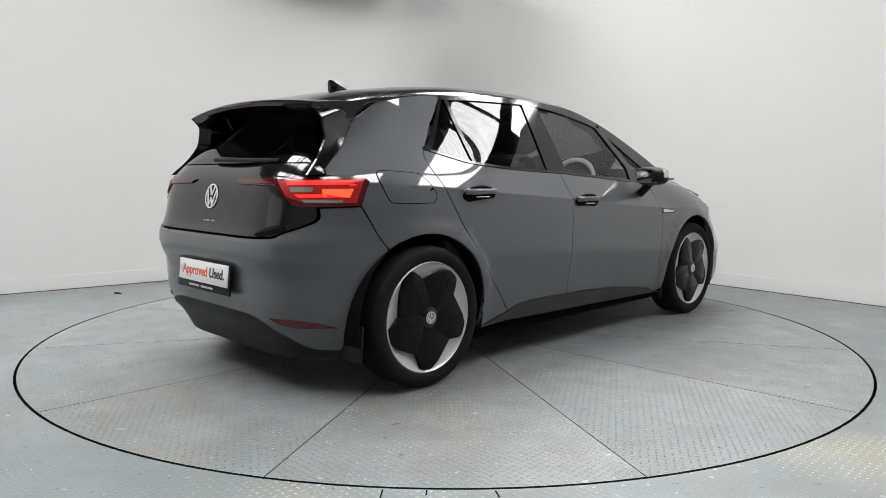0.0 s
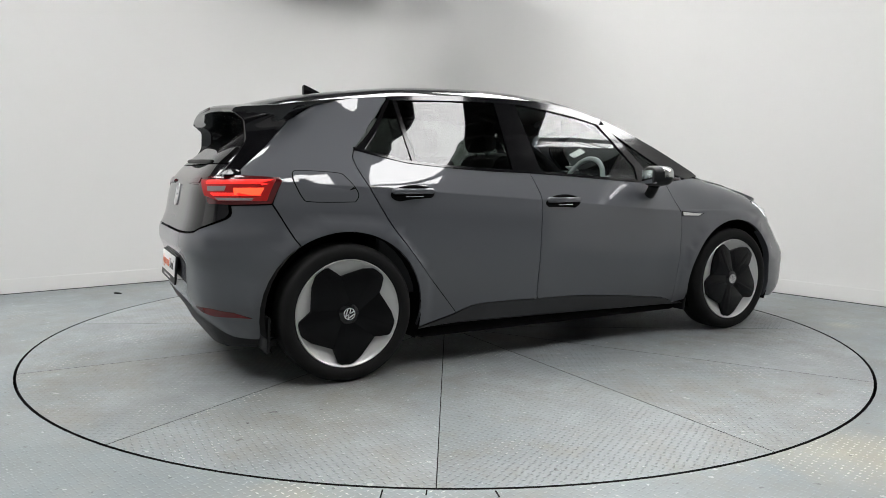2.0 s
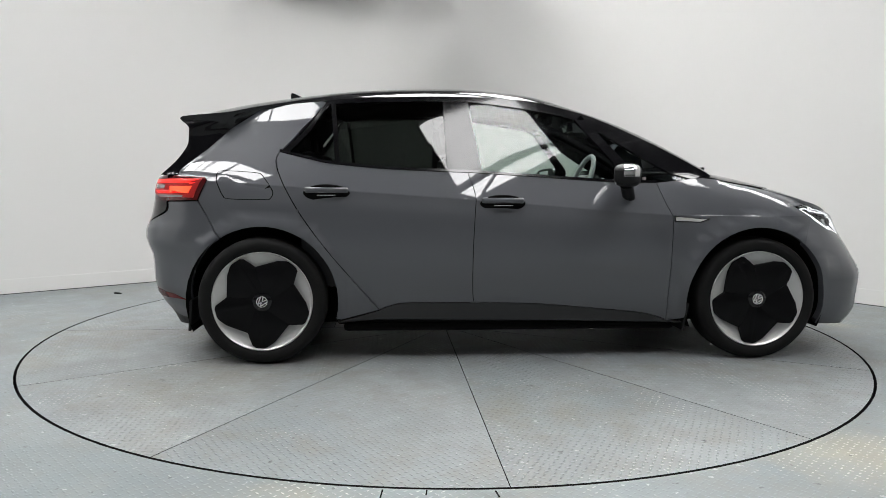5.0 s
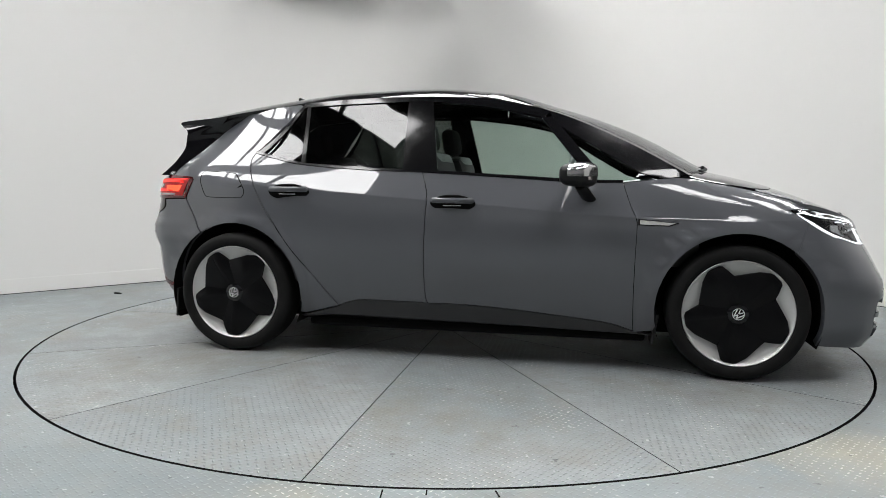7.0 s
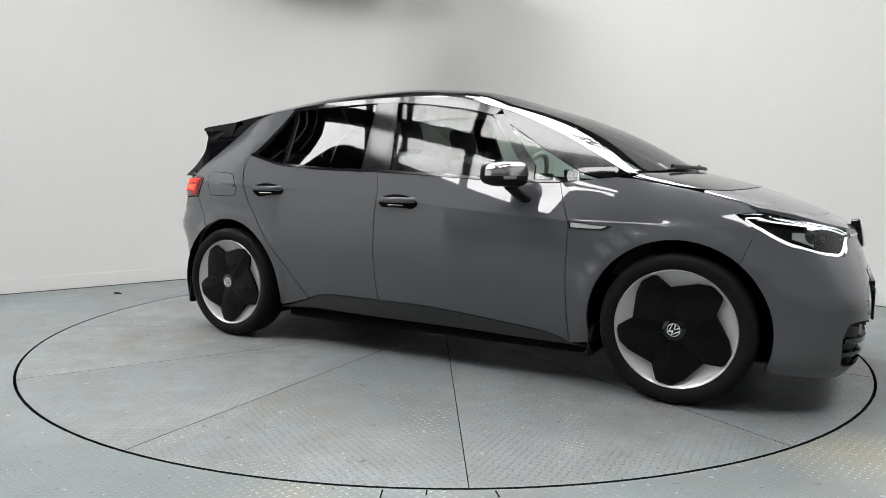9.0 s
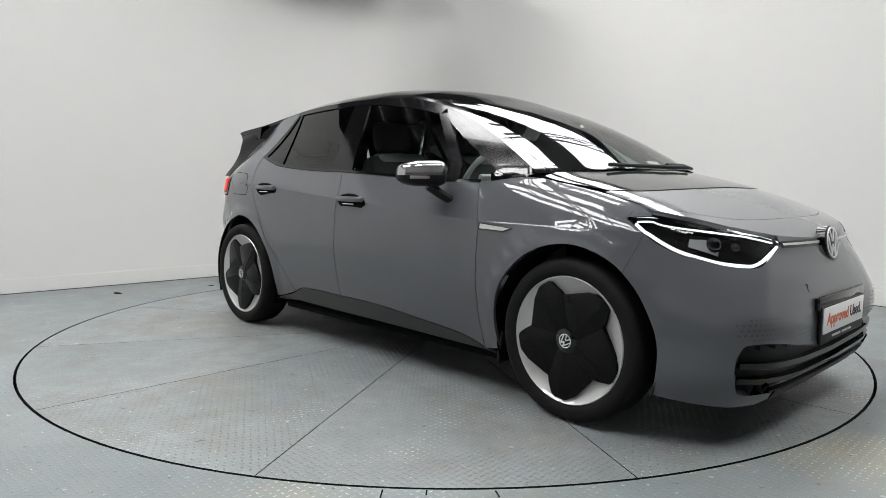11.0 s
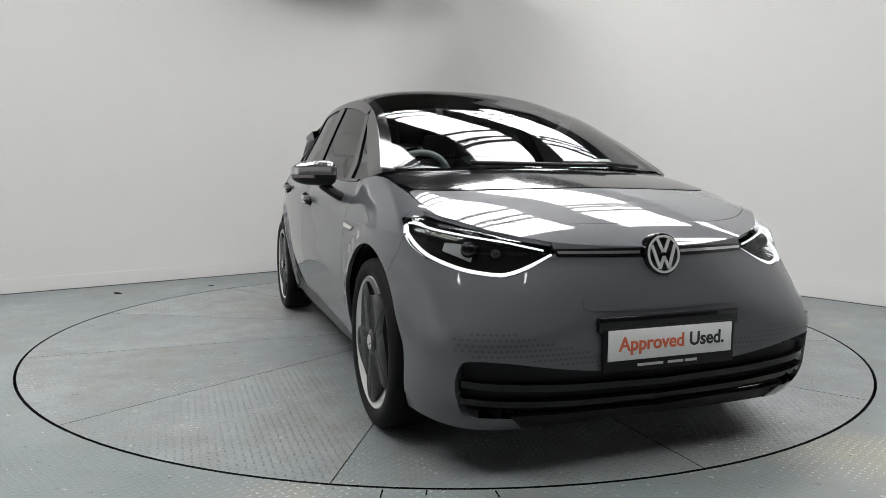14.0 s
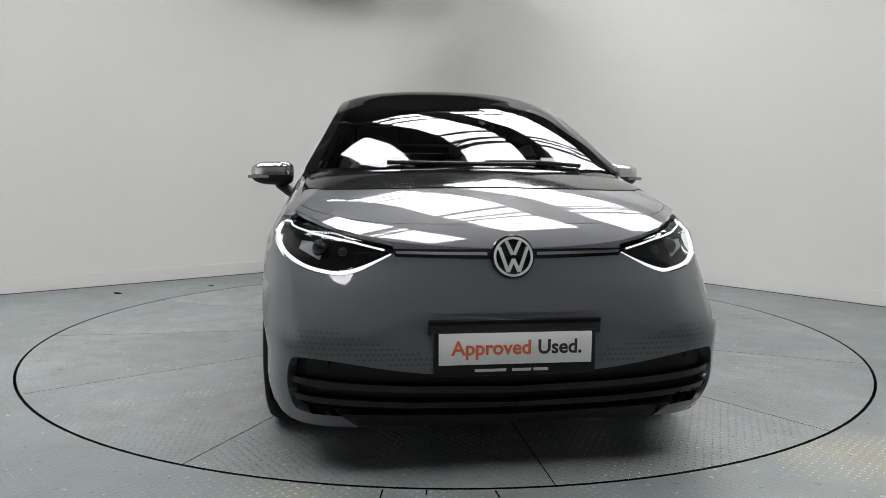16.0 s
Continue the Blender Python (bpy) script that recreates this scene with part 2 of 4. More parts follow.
def smooth_table(x, xs, ys):
    """Smooth (monotone cubic) interpolation of a short profile."""
    n = len(xs)
    if x <= xs[0]:
        return ys[0]
    if x >= xs[-1]:
        return ys[-1]
    d = [(ys[i + 1] - ys[i]) / (xs[i + 1] - xs[i]) for i in range(n - 1)]
    i = max(k for k in range(n - 1) if xs[k] <= x)

    def slope(k):
        if k == 0:
            return d[0]
        if k == n - 1:
            return d[-1]
        if d[k - 1] * d[k] <= 0:
            return 0.0
        return 2 * d[k - 1] * d[k] / (d[k - 1] + d[k])
    h = xs[i + 1] - xs[i]
    t = (x - xs[i]) / h
    a, b = slope(i) * h, slope(i + 1) * h
    return (ys[i] * (2 * t**3 - 3 * t**2 + 1) + a * (t**3 - 2 * t**2 + t)
            + ys[i + 1] * (-2 * t**3 + 3 * t**2) + b * (t**3 - t**2))


def sstep(a, b, x):
    t = min(1.0, max(0.0, (x - a) / (b - a)))
    return t * t * (3 - 2 * t)


WHEELBASE, HUB_Z, TYRE_R, ARCH_R = 2.77, 0.348, 0.348, 0.405
FRONT_X0, REAR_X0, WRAP = 2.40, 0.30, 0.70
HALF_PI = math.pi / 2


def crease(x):
    """Height of the shoulder crease along the flank."""
    return smooth_table(x, [-0.7, -0.29, 0.1, 0.52, 1.0, 1.5, 2.26, 2.75, 3.1, 3.5],
                        [1.005, 0.995, 0.974, 0.945, 0.912, 0.877, 0.825, 0.818, 0.812, 0.80])


def hood_z(x, y):
    mid = smooth_table(x, [2.2, 2.6, 2.75, 3.05, 3.27, 3.40, 3.47, 3.5],
                       [1.20, 1.082, 1.052, 0.975, 0.893, 0.830, 0.785, 0.76])
    y = abs(y)
    edge = max(0.0, mid - 0.074 - crease(x))
    return mid - 0.10 * y * y - edge * (y / 0.86) ** 16


def hood_y(x, z):
    lo, hi = 0.0, 1.0
    for _ in range(26):
        m = (lo + hi) / 2
        if hood_z(x, m) > z:
            lo = m
        else:
            hi = m
    return lo


def flank(x, z):
    """Half width of the flank at x, z, before the corners are rounded."""
    zc = crease(x)
    top = smooth_table(x, [-0.7, -0.3, 0.0, 0.6, 1.2, 2.2, 2.7, 3.2], [0.80, 0.815, 0.84, 0.868, 0.878, 0.868, 0.862, 0.855])
    if z <= zc:
        f = (z - 0.15) / (zc - 0.15)
        y = top + smooth_table(f, [0, 0.15, 0.28, 0.42, 0.62, 0.85, 1.0], [-0.068, -0.045, -0.022, -0.004, 0.014, 0.012, 0.0])
    else:
        y = top - 0.475 * (z - zc) - 0.10 * max(0.0, z - zc - 0.3) ** 2
        y -= 0.085 * sstep(0.9, -0.3, x) * sstep(-0.02, 0.42, z - zc)
        w = sstep(2.15, 2.55, x) * max(sstep(1.07, 0.98, z), sstep(2.52, 2.60, x))
        if w > 0:
            y = (1 - w) * y + w * min(hood_y(x, z), top)
    y += 0.045 * sstep(2.9, 3.2, x) * sstep(0.45, 0.2, z)
    for hx in (0.0, WHEELBASE):
        r = math.hypot(x - hx, z - HUB_Z)
        y += 0.016 * (1 - sstep(ARCH_R + 0.03, ARCH_R + 0.085, r)) * sstep(0.1, 0.3, z)
    return y


def nose(z):
    return smooth_table(z, [0.15, 0.2, 0.3, 0.45, 0.55, 0.65, 0.75, 0.80, 0.86], [3.44, 3.49, 3.53, 3.54, 3.535, 3.515, 3.48, 3.465, 3.40])


def nose_q(z):
    return smooth_table(z, [0.2, 0.45, 0.6, 0.75, 0.9], [6.0, 6.2, 3.4, 2.0, 1.85])


def nose_p(z):
    return smooth_table(z, [0.2, 0.5, 0.62, 0.75, 0.9], [5.5, 5.8, 6.0, 6.0, 6.0])


def tail(z):
    return smooth_table(z, [0.15, 0.25, 0.35, 0.45, 0.57, 0.615, 0.66, 0.72, 0.75, 0.78, 0.86, 0.93, 1.0, 1.08, 1.18, 1.30, 1.42],
                        [-0.56, -0.61, -0.675, -0.695, -0.698, -0.712, -0.732, -0.730, -0.718, -0.70, -0.68, -0.668, -0.645, -0.585, -0.47, -0.33, -0.20])


def wrap_point(f, p, q):
    """Unit point of a rounded corner at the polar angle f: how far along, how far out."""
    c, s = math.cos(f), math.sin(f)
    ac = abs(c)
    lo, hi = 0.9, 1.45
    for _ in range(22):
        m = (lo + hi) / 2
        if (m * ac) ** q + (m * s) ** p < 1:
            lo = m
        else:
            hi = m
    return lo * s, lo * c


def belt(a, z):
    """Right flank unrolled: a runs along x, then round the nose (front) or round the tail."""
    if a > FRONT_X0:
        u, v = wrap_point((a - FRONT_X0) / WRAP, nose_p(z), nose_q(z))
        x = FRONT_X0 + (nose(z) - FRONT_X0) * u
        return x, -flank(min(x, 3.2), z) * v, z
    if a < REAR_X0:
        u, v = wrap_point((REAR_X0 - a) / WRAP, 3.0, 7.0)
        x = REAR_X0 + (tail(z) - REAR_X0) * u
        return x, -flank(max(x, -0.5), z) * v, z
    return a, -flank(a, z), z


A_NOSE, A_TAIL = FRONT_X0 + WRAP * HALF_PI, REAR_X0 - WRAP * HALF_PI


def ax(x, z):
    """Unrolled coordinate of a flank point given by x."""
    if x > FRONT_X0:
        u = min(1.0, (x - FRONT_X0) / (nose(z) - FRONT_X0))
        return FRONT_X0 + WRAP * math.atan2(u, (1 - u ** nose_p(z)) ** (1 / nose_q(z)))
    if x < REAR_X0:
        u = min(1.0, (REAR_X0 - x) / (REAR_X0 - tail(z)))
        return REAR_X0 - WRAP * math.atan2(u, (1 - u**3) ** (1 / 7))
    return x


def ay(y, z, front=True):
    """Unrolled coordinate of a front or rear point given by its distance y from the middle."""
    if front:
        v = min(1.0, abs(y) / flank(3.2, z))
        return FRONT_X0 + WRAP * math.atan2((1 - v ** nose_q(z)) ** (1 / nose_p(z)), v)
    v = min(1.0, abs(y) / flank(-0.45, z))
    return REAR_X0 - WRAP * math.atan2((1 - v**7) ** (1 / 3), v)


GUTTER_X = [-0.5, -0.25, -0.04, 0.32, 0.58, 1.08, 1.435, 1.79, 2.144, 2.489, 2.60]
GUTTER_Z = [1.322, 1.382, 1.418, 1.455, 1.474, 1.486, 1.472, 1.396, 1.250, 1.062, 0.995]


def gutter(x):
    z = smooth_table(x, GUTTER_X, GUTTER_Z)
    return z, flank(max(x, -0.05), z)


def top(x, v):
    """Roof and windscreen: x along the gutter, v from -1 (right) to 1 (left)."""
    z, y = gutter(x)
    c = 1 - v * v
    bx = smooth_table(x, [1.1, 1.435, 1.79, 2.144, 2.489, 2.6], [0.0, 0.05, 0.12, 0.20, 0.20, 0.20])
    cz = smooth_table(x, [-0.5, -0.04, 0.5, 1.08, 1.435, 1.79, 2.144, 2.6], [0.052, 0.066, 0.084, 0.088, 0.07, 0.03, 0.015, 0.01])
    side = 1 - abs(v) ** 5
    return x + bx * c, y * v, z + cz * (0.45 * c + 0.55 * side)


def rim_edge(a):
    """Where the wrapped front meets the bonnet's surface: the height at a."""
    lo, hi = 0.66, 0.90
    for _ in range(24):
        m = (lo + hi) / 2
        x, y, z = belt(a, m)
        if hood_z(x, y) > m:
            lo = m
        else:
            hi = m
    return lo


# ---- the hall ----
CORNER, AXIS_L, AXIS_R = Vector((0.49, 4.66, 0)), Vector((-0.777, -0.630, 0)), Vector((0.630, -0.777, 0))
WALL_H, HALL_H = 3.5, 9.0


def room_point(l, r, z=0.0):
    """l metres along the one wall and r along the other, from their corner."""
    return CORNER + AXIS_L * l + AXIS_R * r + Vector((0, 0, z))


def cove_path(radius, reach, off=0.0):
    """The plan of the two walls with their rounded corner; off moves it into the room."""
    pts = [(reach, off)]
    c = radius
    for k in range(25):
        t = HALF_PI * k / 24
        pts.append((c - (c - off) * math.sin(t), c - (c - off) * math.cos(t)))
    pts.append((off, reach))
    return [room_point(*p) for p in pts]


def strip_wall(name, inner, outer, z0, z1, material, label):
    bm = bmesh.new()
    rows = [[bm.verts.new((p.x, p.y, z)) for p in path] for path, z in ((inner, z0), (inner, z1), (outer, z1), (outer, z0))]
    for a, b in zip(rows, rows[1:] + rows[:1]):
        for k in range(len(inner) - 1):
            bm.faces.new((a[k], a[k + 1], b[k + 1], b[k]))
    for k in (0, -1):
        bm.faces.new([r[k] for r in rows])
    bmesh.ops.recalc_face_normals(bm, faces=bm.faces[:])
    return tagged(part(name, bm, material), label, "wall", kind="structure")


def build_place():
    big = 11.0
    cove = 1.6
    strip_wall("wall_back", cove_path(cove, big), cove_path(cove, big, -0.12), -0.02, WALL_H, WALL,
               "white painted studio wall with a rounded inner corner")
    strip_wall("baseboard", cove_path(cove, big, 0.010), cove_path(cove, big, 0.002), 0.0, 0.128, WALL, "low white skirting board along the studio wall")

    end = room_point(big, 0)
    side = [Vector((end.x - 0.02, end.y - 0.02, 0)), Vector((-8.0, -6.4, 0))]
    strip_wall("wall_side", side, [p + Vector((-0.12, 0, 0)) for p in side], -0.02, WALL_H, WALL, "white painted side wall of the studio")

    # floor with a round opening for the turntable
    bm = bmesh.new()
    n = 128
    ring_r = TABLE_R + 0.014
    inner = [bm.verts.new((ring_r * math.cos(2 * math.pi * k / n), ring_r * math.sin(2 * math.pi * k / n), 0)) for k in range(n)]
    lip = [bm.verts.new((v.co.x, v.co.y, -0.10)) for v in inner]
    outer = [bm.verts.new((v.co.x * 13, v.co.y * 13, 0)) for v in inner]
    for k in range(n):
        j = (k + 1) % n
        bm.faces.new((inner[k], outer[k], outer[j], inner[j]))
        bm.faces.new((lip[k], inner[k], inner[j], lip[j]))
    # the gap's outer side is coloured near black, for the shade inside it
    for f in bm.faces:
        f.material_index = 1 if all(v.co.length < ring_r + 0.3 for v in f.verts) else 0
    ground = part("floor", bm, FLOOR)
    ground.data.materials.append(DARK)
    tagged(ground, "pale blue-grey painted floor, scuffed and worn", "floor", kind="structure")
    bm = bmesh.new()
    bmesh.ops.create_circle(bm, cap_ends=True, segments=64, radius=TABLE_R + 0.2, matrix=pose(0, 0, -0.11))
    tagged(part("turntable_pit", bm, DARK), "dark pit under the turntable", "floor", kind="structure")

    for x, y, r, name in ((-2.86, 1.25, 0.03, "dark_debris"), (3.16, 1.46, 0.03, "dark_debris"), (-2.2, 1.72, 0.018, "dark_debris"), (-1.46, -2.42 - 0.25, 0.02, "paint_flake")):
        bm = bmesh.new()
        bmesh.ops.create_icosphere(bm, subdivisions=2, radius=r)
        for v in bm.verts:
            v.co = Vector((v.co.x * 1.5, v.co.y * 0.7, v.co.z * 0.22)) * (1 + 0.5 * noise.noise(v.co * 60))
        ob = tagged(part(name, bm, DARK if "dark" in name else WHITE), "small dark scrap lying on the floor" if "dark" in name else "small pale paint flake on the floor", "debris")
        ob.matrix_basis = pose(x, y, r * 0.15, 0, 0, x * 70)
    for x0, y0, x1, y1 in ((-0.20, -2.554, -0.24, -3.6), (0.17, -2.556, 0.18, -2.60), (-0.055, -2.556, -0.056, -2.59)):
        m = Vector((x1 - x0, y1 - y0))
        ob = part("floor_seam", box(bmesh.new(), (m.length, 0.005, 0.002)), DARK)
        ob.matrix_basis = pose((x0 + x1) / 2, (y0 + y1) / 2, 0.0015, 0, 0, math.degrees(math.atan2(m.y, m.x)))
        tagged(ob, "thin dark seam in the painted floor", "seam", kind="structure")

    # the hall around, behind the camera and above
    for name, z0, z1, mat, label in (("wall_hall_lower", 0.0, 2.7, HALL, "dark lower wall of the surrounding hall"), ("wall_hall_upper", 2.7, HALL_H, HALL_PALE, "pale upper wall of the surrounding hall")):
        bm = bmesh.new()
        for s in (-1, 1):
            box(bm, (0.2, 30, z1 - z0), (s * 15, 0, (z0 + z1) / 2))
            box(bm, (29.8, 0.2, z1 - z0), (0, s * 15, (z0 + z1) / 2))
        tagged(part(name, bm, mat), label, "wall", kind="structure")
    bm = bmesh.new()
    box(bm, (30, 30, 0.1), (0, 0, HALL_H + 0.06))
    tagged(part("ceiling", bm, ROOF_METAL), "grey sheet roof of the hall", "ceiling", kind="structure")
    for l, width, r0, count in BANDS:
        for k in range(count):
            ob = part("roof_light", box(bmesh.new(), (SHEET_L, width, 0.02)), SHEET)
            at = room_point(l, r0 + (k + 0.5) * (SHEET_L + SHEET_GAP), HALL_H - 0.03)
            ob.matrix_basis = pose(*at, 0, 0, HALL_TURN)
            tagged(ob, "bright translucent ribbed roof light sheet", "roof light", "roof lights")
    beam = None
    for r in TRUSSES:
        m = pose(*room_point(1.5, r, HALL_H - 0.35), 0, 0, HALL_TURN + 90)
        if beam is None:
            beam = tagged(new("roof_truss"), "dark steel roof truss under the roof lights", "truss", "roof trusses")
            part("chord", box(bmesh.new(), (20, 0.12, 0.12), (0, 0, 0.12)), STEEL, beam)
            part("chord", box(bmesh.new(), (20, 0.10, 0.10), (0, 0, -0.55)), STEEL, beam)
            for k in range(14):
                x = -9.4 + k * 1.4
                part("strut", tube(bmesh.new(), [(x, 0, 0.10), (x + (0.7 if k % 2 else -0.7), 0, -0.52)], 0.035), STEEL, beam)
            beam.matrix_basis = m
        else:
            copy_thing(beam, m)
    # unseen slab added above the wall's visible height, to shade its top near the corner
    slab = part("wall_shade_slab", box(bmesh.new(), (2.4, 1.3, 0.10), bevel=0.01), ROOF_METAL)
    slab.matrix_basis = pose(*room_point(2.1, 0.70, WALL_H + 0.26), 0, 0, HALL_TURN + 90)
    tagged(slab, "unseen grey slab added to shade the top of the studio wall", "ceiling", kind="structure")
    strip_wall("floor_joint", cove_path(cove, big, 0.022), cove_path(cove, big, 0.008), -0.01, 0.004, DARK, "dark open joint between floor and skirting")


# roof lights: bands of translucent sheets that run along the hall, parted by purlins
BANDS = ((-8.6, 2.6, 2.2, 2), (-4.9, 3.0, -5.6, 3), (-4.6, 3.0, 5.0, 2), (-0.6, 2.3, -6.0, 3), (2.6, 1.0, -2.6, 2), (1.1, 2.1, 8.0, 1), (5.3, 2.6, 8.0, 1),
         (6.6, 1.6, -3.0, 2), (9.5, 1.3, -3.2, 3), (11.5, 1.0, -3.2, 3))
SHEET_L, SHEET_GAP = 2.7, 0.22
TRUSSES = (-3.6, 1.0, 5.6, 10.2)
HALL_TURN = math.degrees(math.atan2(AXIS_R.y, AXIS_R.x))


def build_turntable():
    table = tagged(new("turntable"), "round steel turntable of grey painted tread plates, flush with the floor", "turntable")
    me = None
    for k in range(12):
        if me is None:
            bm = bmesh.new()
            gap = 0.0020
            rs = [0.06, 0.5, 1.0, 1.5, 2.0, TABLE_R]
            rows = []
            for r in rs:
                row = []
                for j in range(13):
                    half = radians(15) - gap / r
                    a = -half + 2 * half * j / 12
                    row.append(bm.verts.new((r * math.cos(a), r * math.sin(a), 0)))
                rows.append(row)
            for a, b in zip(rows, rows[1:]):
                for j in range(12):
                    bm.faces.new((a[j], b[j], b[j + 1], a[j + 1]))
            r = bmesh.ops.extrude_face_region(bm, geom=bm.faces[:])
            for v in r["geom"]:
                if isinstance(v, bmesh.types.BMVert):
                    v.co.z -= 0.02
            bmesh.ops.recalc_face_normals(bm, faces=bm.faces[:])
            # plate sides are near black too: shade of the gaps put into colour
            for f in bm.faces:
                f.material_index = 1 if abs(f.normal.z) < 0.5 else 0
            ob = part("plate", bm, PLATE, table)
            ob.data.materials.append(DARK)
            me = ob.data
        else:
            ob = new("plate", me)
            ob.parent = table
        ob.matrix_basis = pose(0, 0, 0, 0, 0, -149 + 15 + 30 * k)
    bm = bmesh.new()
    bmesh.ops.create_circle(bm, cap_ends=True, segments=96, radius=TABLE_R - 0.004, matrix=pose(0, 0, -0.03))
    part("base", bm, DARK, table)
    return table


# ---- the car ----
def clip_cell(poly, x0, x1, y0, y1):
    for axis, lim, sign in ((0, x0, 1), (0, x1, -1), (1, y0, 1), (1, y1, -1)):
        out = []
        for k in range(len(poly)):
            p, q = poly[k - 1], poly[k]
            dp, dq = sign * (p[axis] - lim), sign * (q[axis] - lim)
            if (dp < 0) != (dq < 0):
                t = dp / (dp - dq)
                c = [p[0] + (q[0] - p[0]) * t, p[1] + (q[1] - p[1]) * t]
                c[axis] = lim
                out.append(tuple(c))
            if dq >= 0:
                out.append(q)
        poly = out
        if not poly:
            return []
    return poly


def inset(poly, d):
    """The outline drawn in by d, to leave the gap between panels."""
    area = sum(p[0] * q[1] - q[0] * p[1] for p, q in zip(poly, poly[1:] + poly[:1]))
    if area < 0:
        poly = poly[::-1]
    if not d:
        return poly
    out = []
    for k, p in enumerate(poly):
        a, b = poly[k - 1], poly[(k + 1) % len(poly)]
        e1, e2 = Vector((p[0] - a[0], p[1] - a[1])), Vector((b[0] - p[0], b[1] - p[1]))
        if e1.length < 1e-6 or e2.length < 1e-6:
            out.append(p)
            continue
        n1, n2 = Vector((-e1.y, e1.x)).normalized(), Vector((-e2.y, e2.x)).normalized()
        m = n1 + n2
        m = m / max(m.length_squared / 2, 0.5) if m.length > 1e-6 else n1
        out.append((p[0] + m.x * d, p[1] + m.y * d))
    return out


def soft(pts, n=5):
    """A smooth line through points."""
    out = []
    for k in range(len(pts) - 1):
        p0, p1, p2, p3 = (np.array(pts[min(max(j, 0), len(pts) - 1)], float) for j in (k - 1, k, k + 1, k + 2))
        for j in range(n):
            t = j / n
            q = 0.5 * (2 * p1 + (p2 - p0) * t + (2 * p0 - 5 * p1 + 4 * p2 - p3) * t * t + (3 * p1 - p0 - 3 * p2 + p3) * t**3)
            out.append((float(q[0]), float(q[1])))
    return out + [tuple(map(float, pts[-1]))]


def soft3(pts, count):
    """A smooth line of count points through points in space."""
    xs = list(np.linspace(0, 1, len(pts)))
    return [tuple(smooth_table(t, xs, [p[k] for p in pts]) for k in range(3)) for t in np.linspace(0, 1, count)]


def bonnet(x, y):
    return x, y, hood_z(x, y)


def normal_at(surface, u, v):
    h = 0.004
    p = Vector(surface(u, v))
    du, dv = Vector(surface(u + h, v)) - Vector(surface(u - h, v)), Vector(surface(u, v + h)) - Vector(surface(u, v - h))
    n = du.cross(dv)
    if n.length < 1e-9:
        n = p - Vector((1.4, 0, 0.6))
    n.normalize()
    if n.dot(p - Vector((1.4, 0, 0.55))) < 0:
        n = -n
    return p, n


CREASE_AT = {}


def crease_at(a):
    key = round(a, 4)
    if key not in CREASE_AT:
        CREASE_AT[key] = crease(belt(key, 0.88)[0])
    return CREASE_AT[key]


def flank_grid(a, w):
    """The flank, with its height counted from the shoulder crease."""
    return belt(a, w + crease_at(a))


def by_crease(outline):
    return [(a, z - crease_at(a)) for a, z in outline], flank_grid


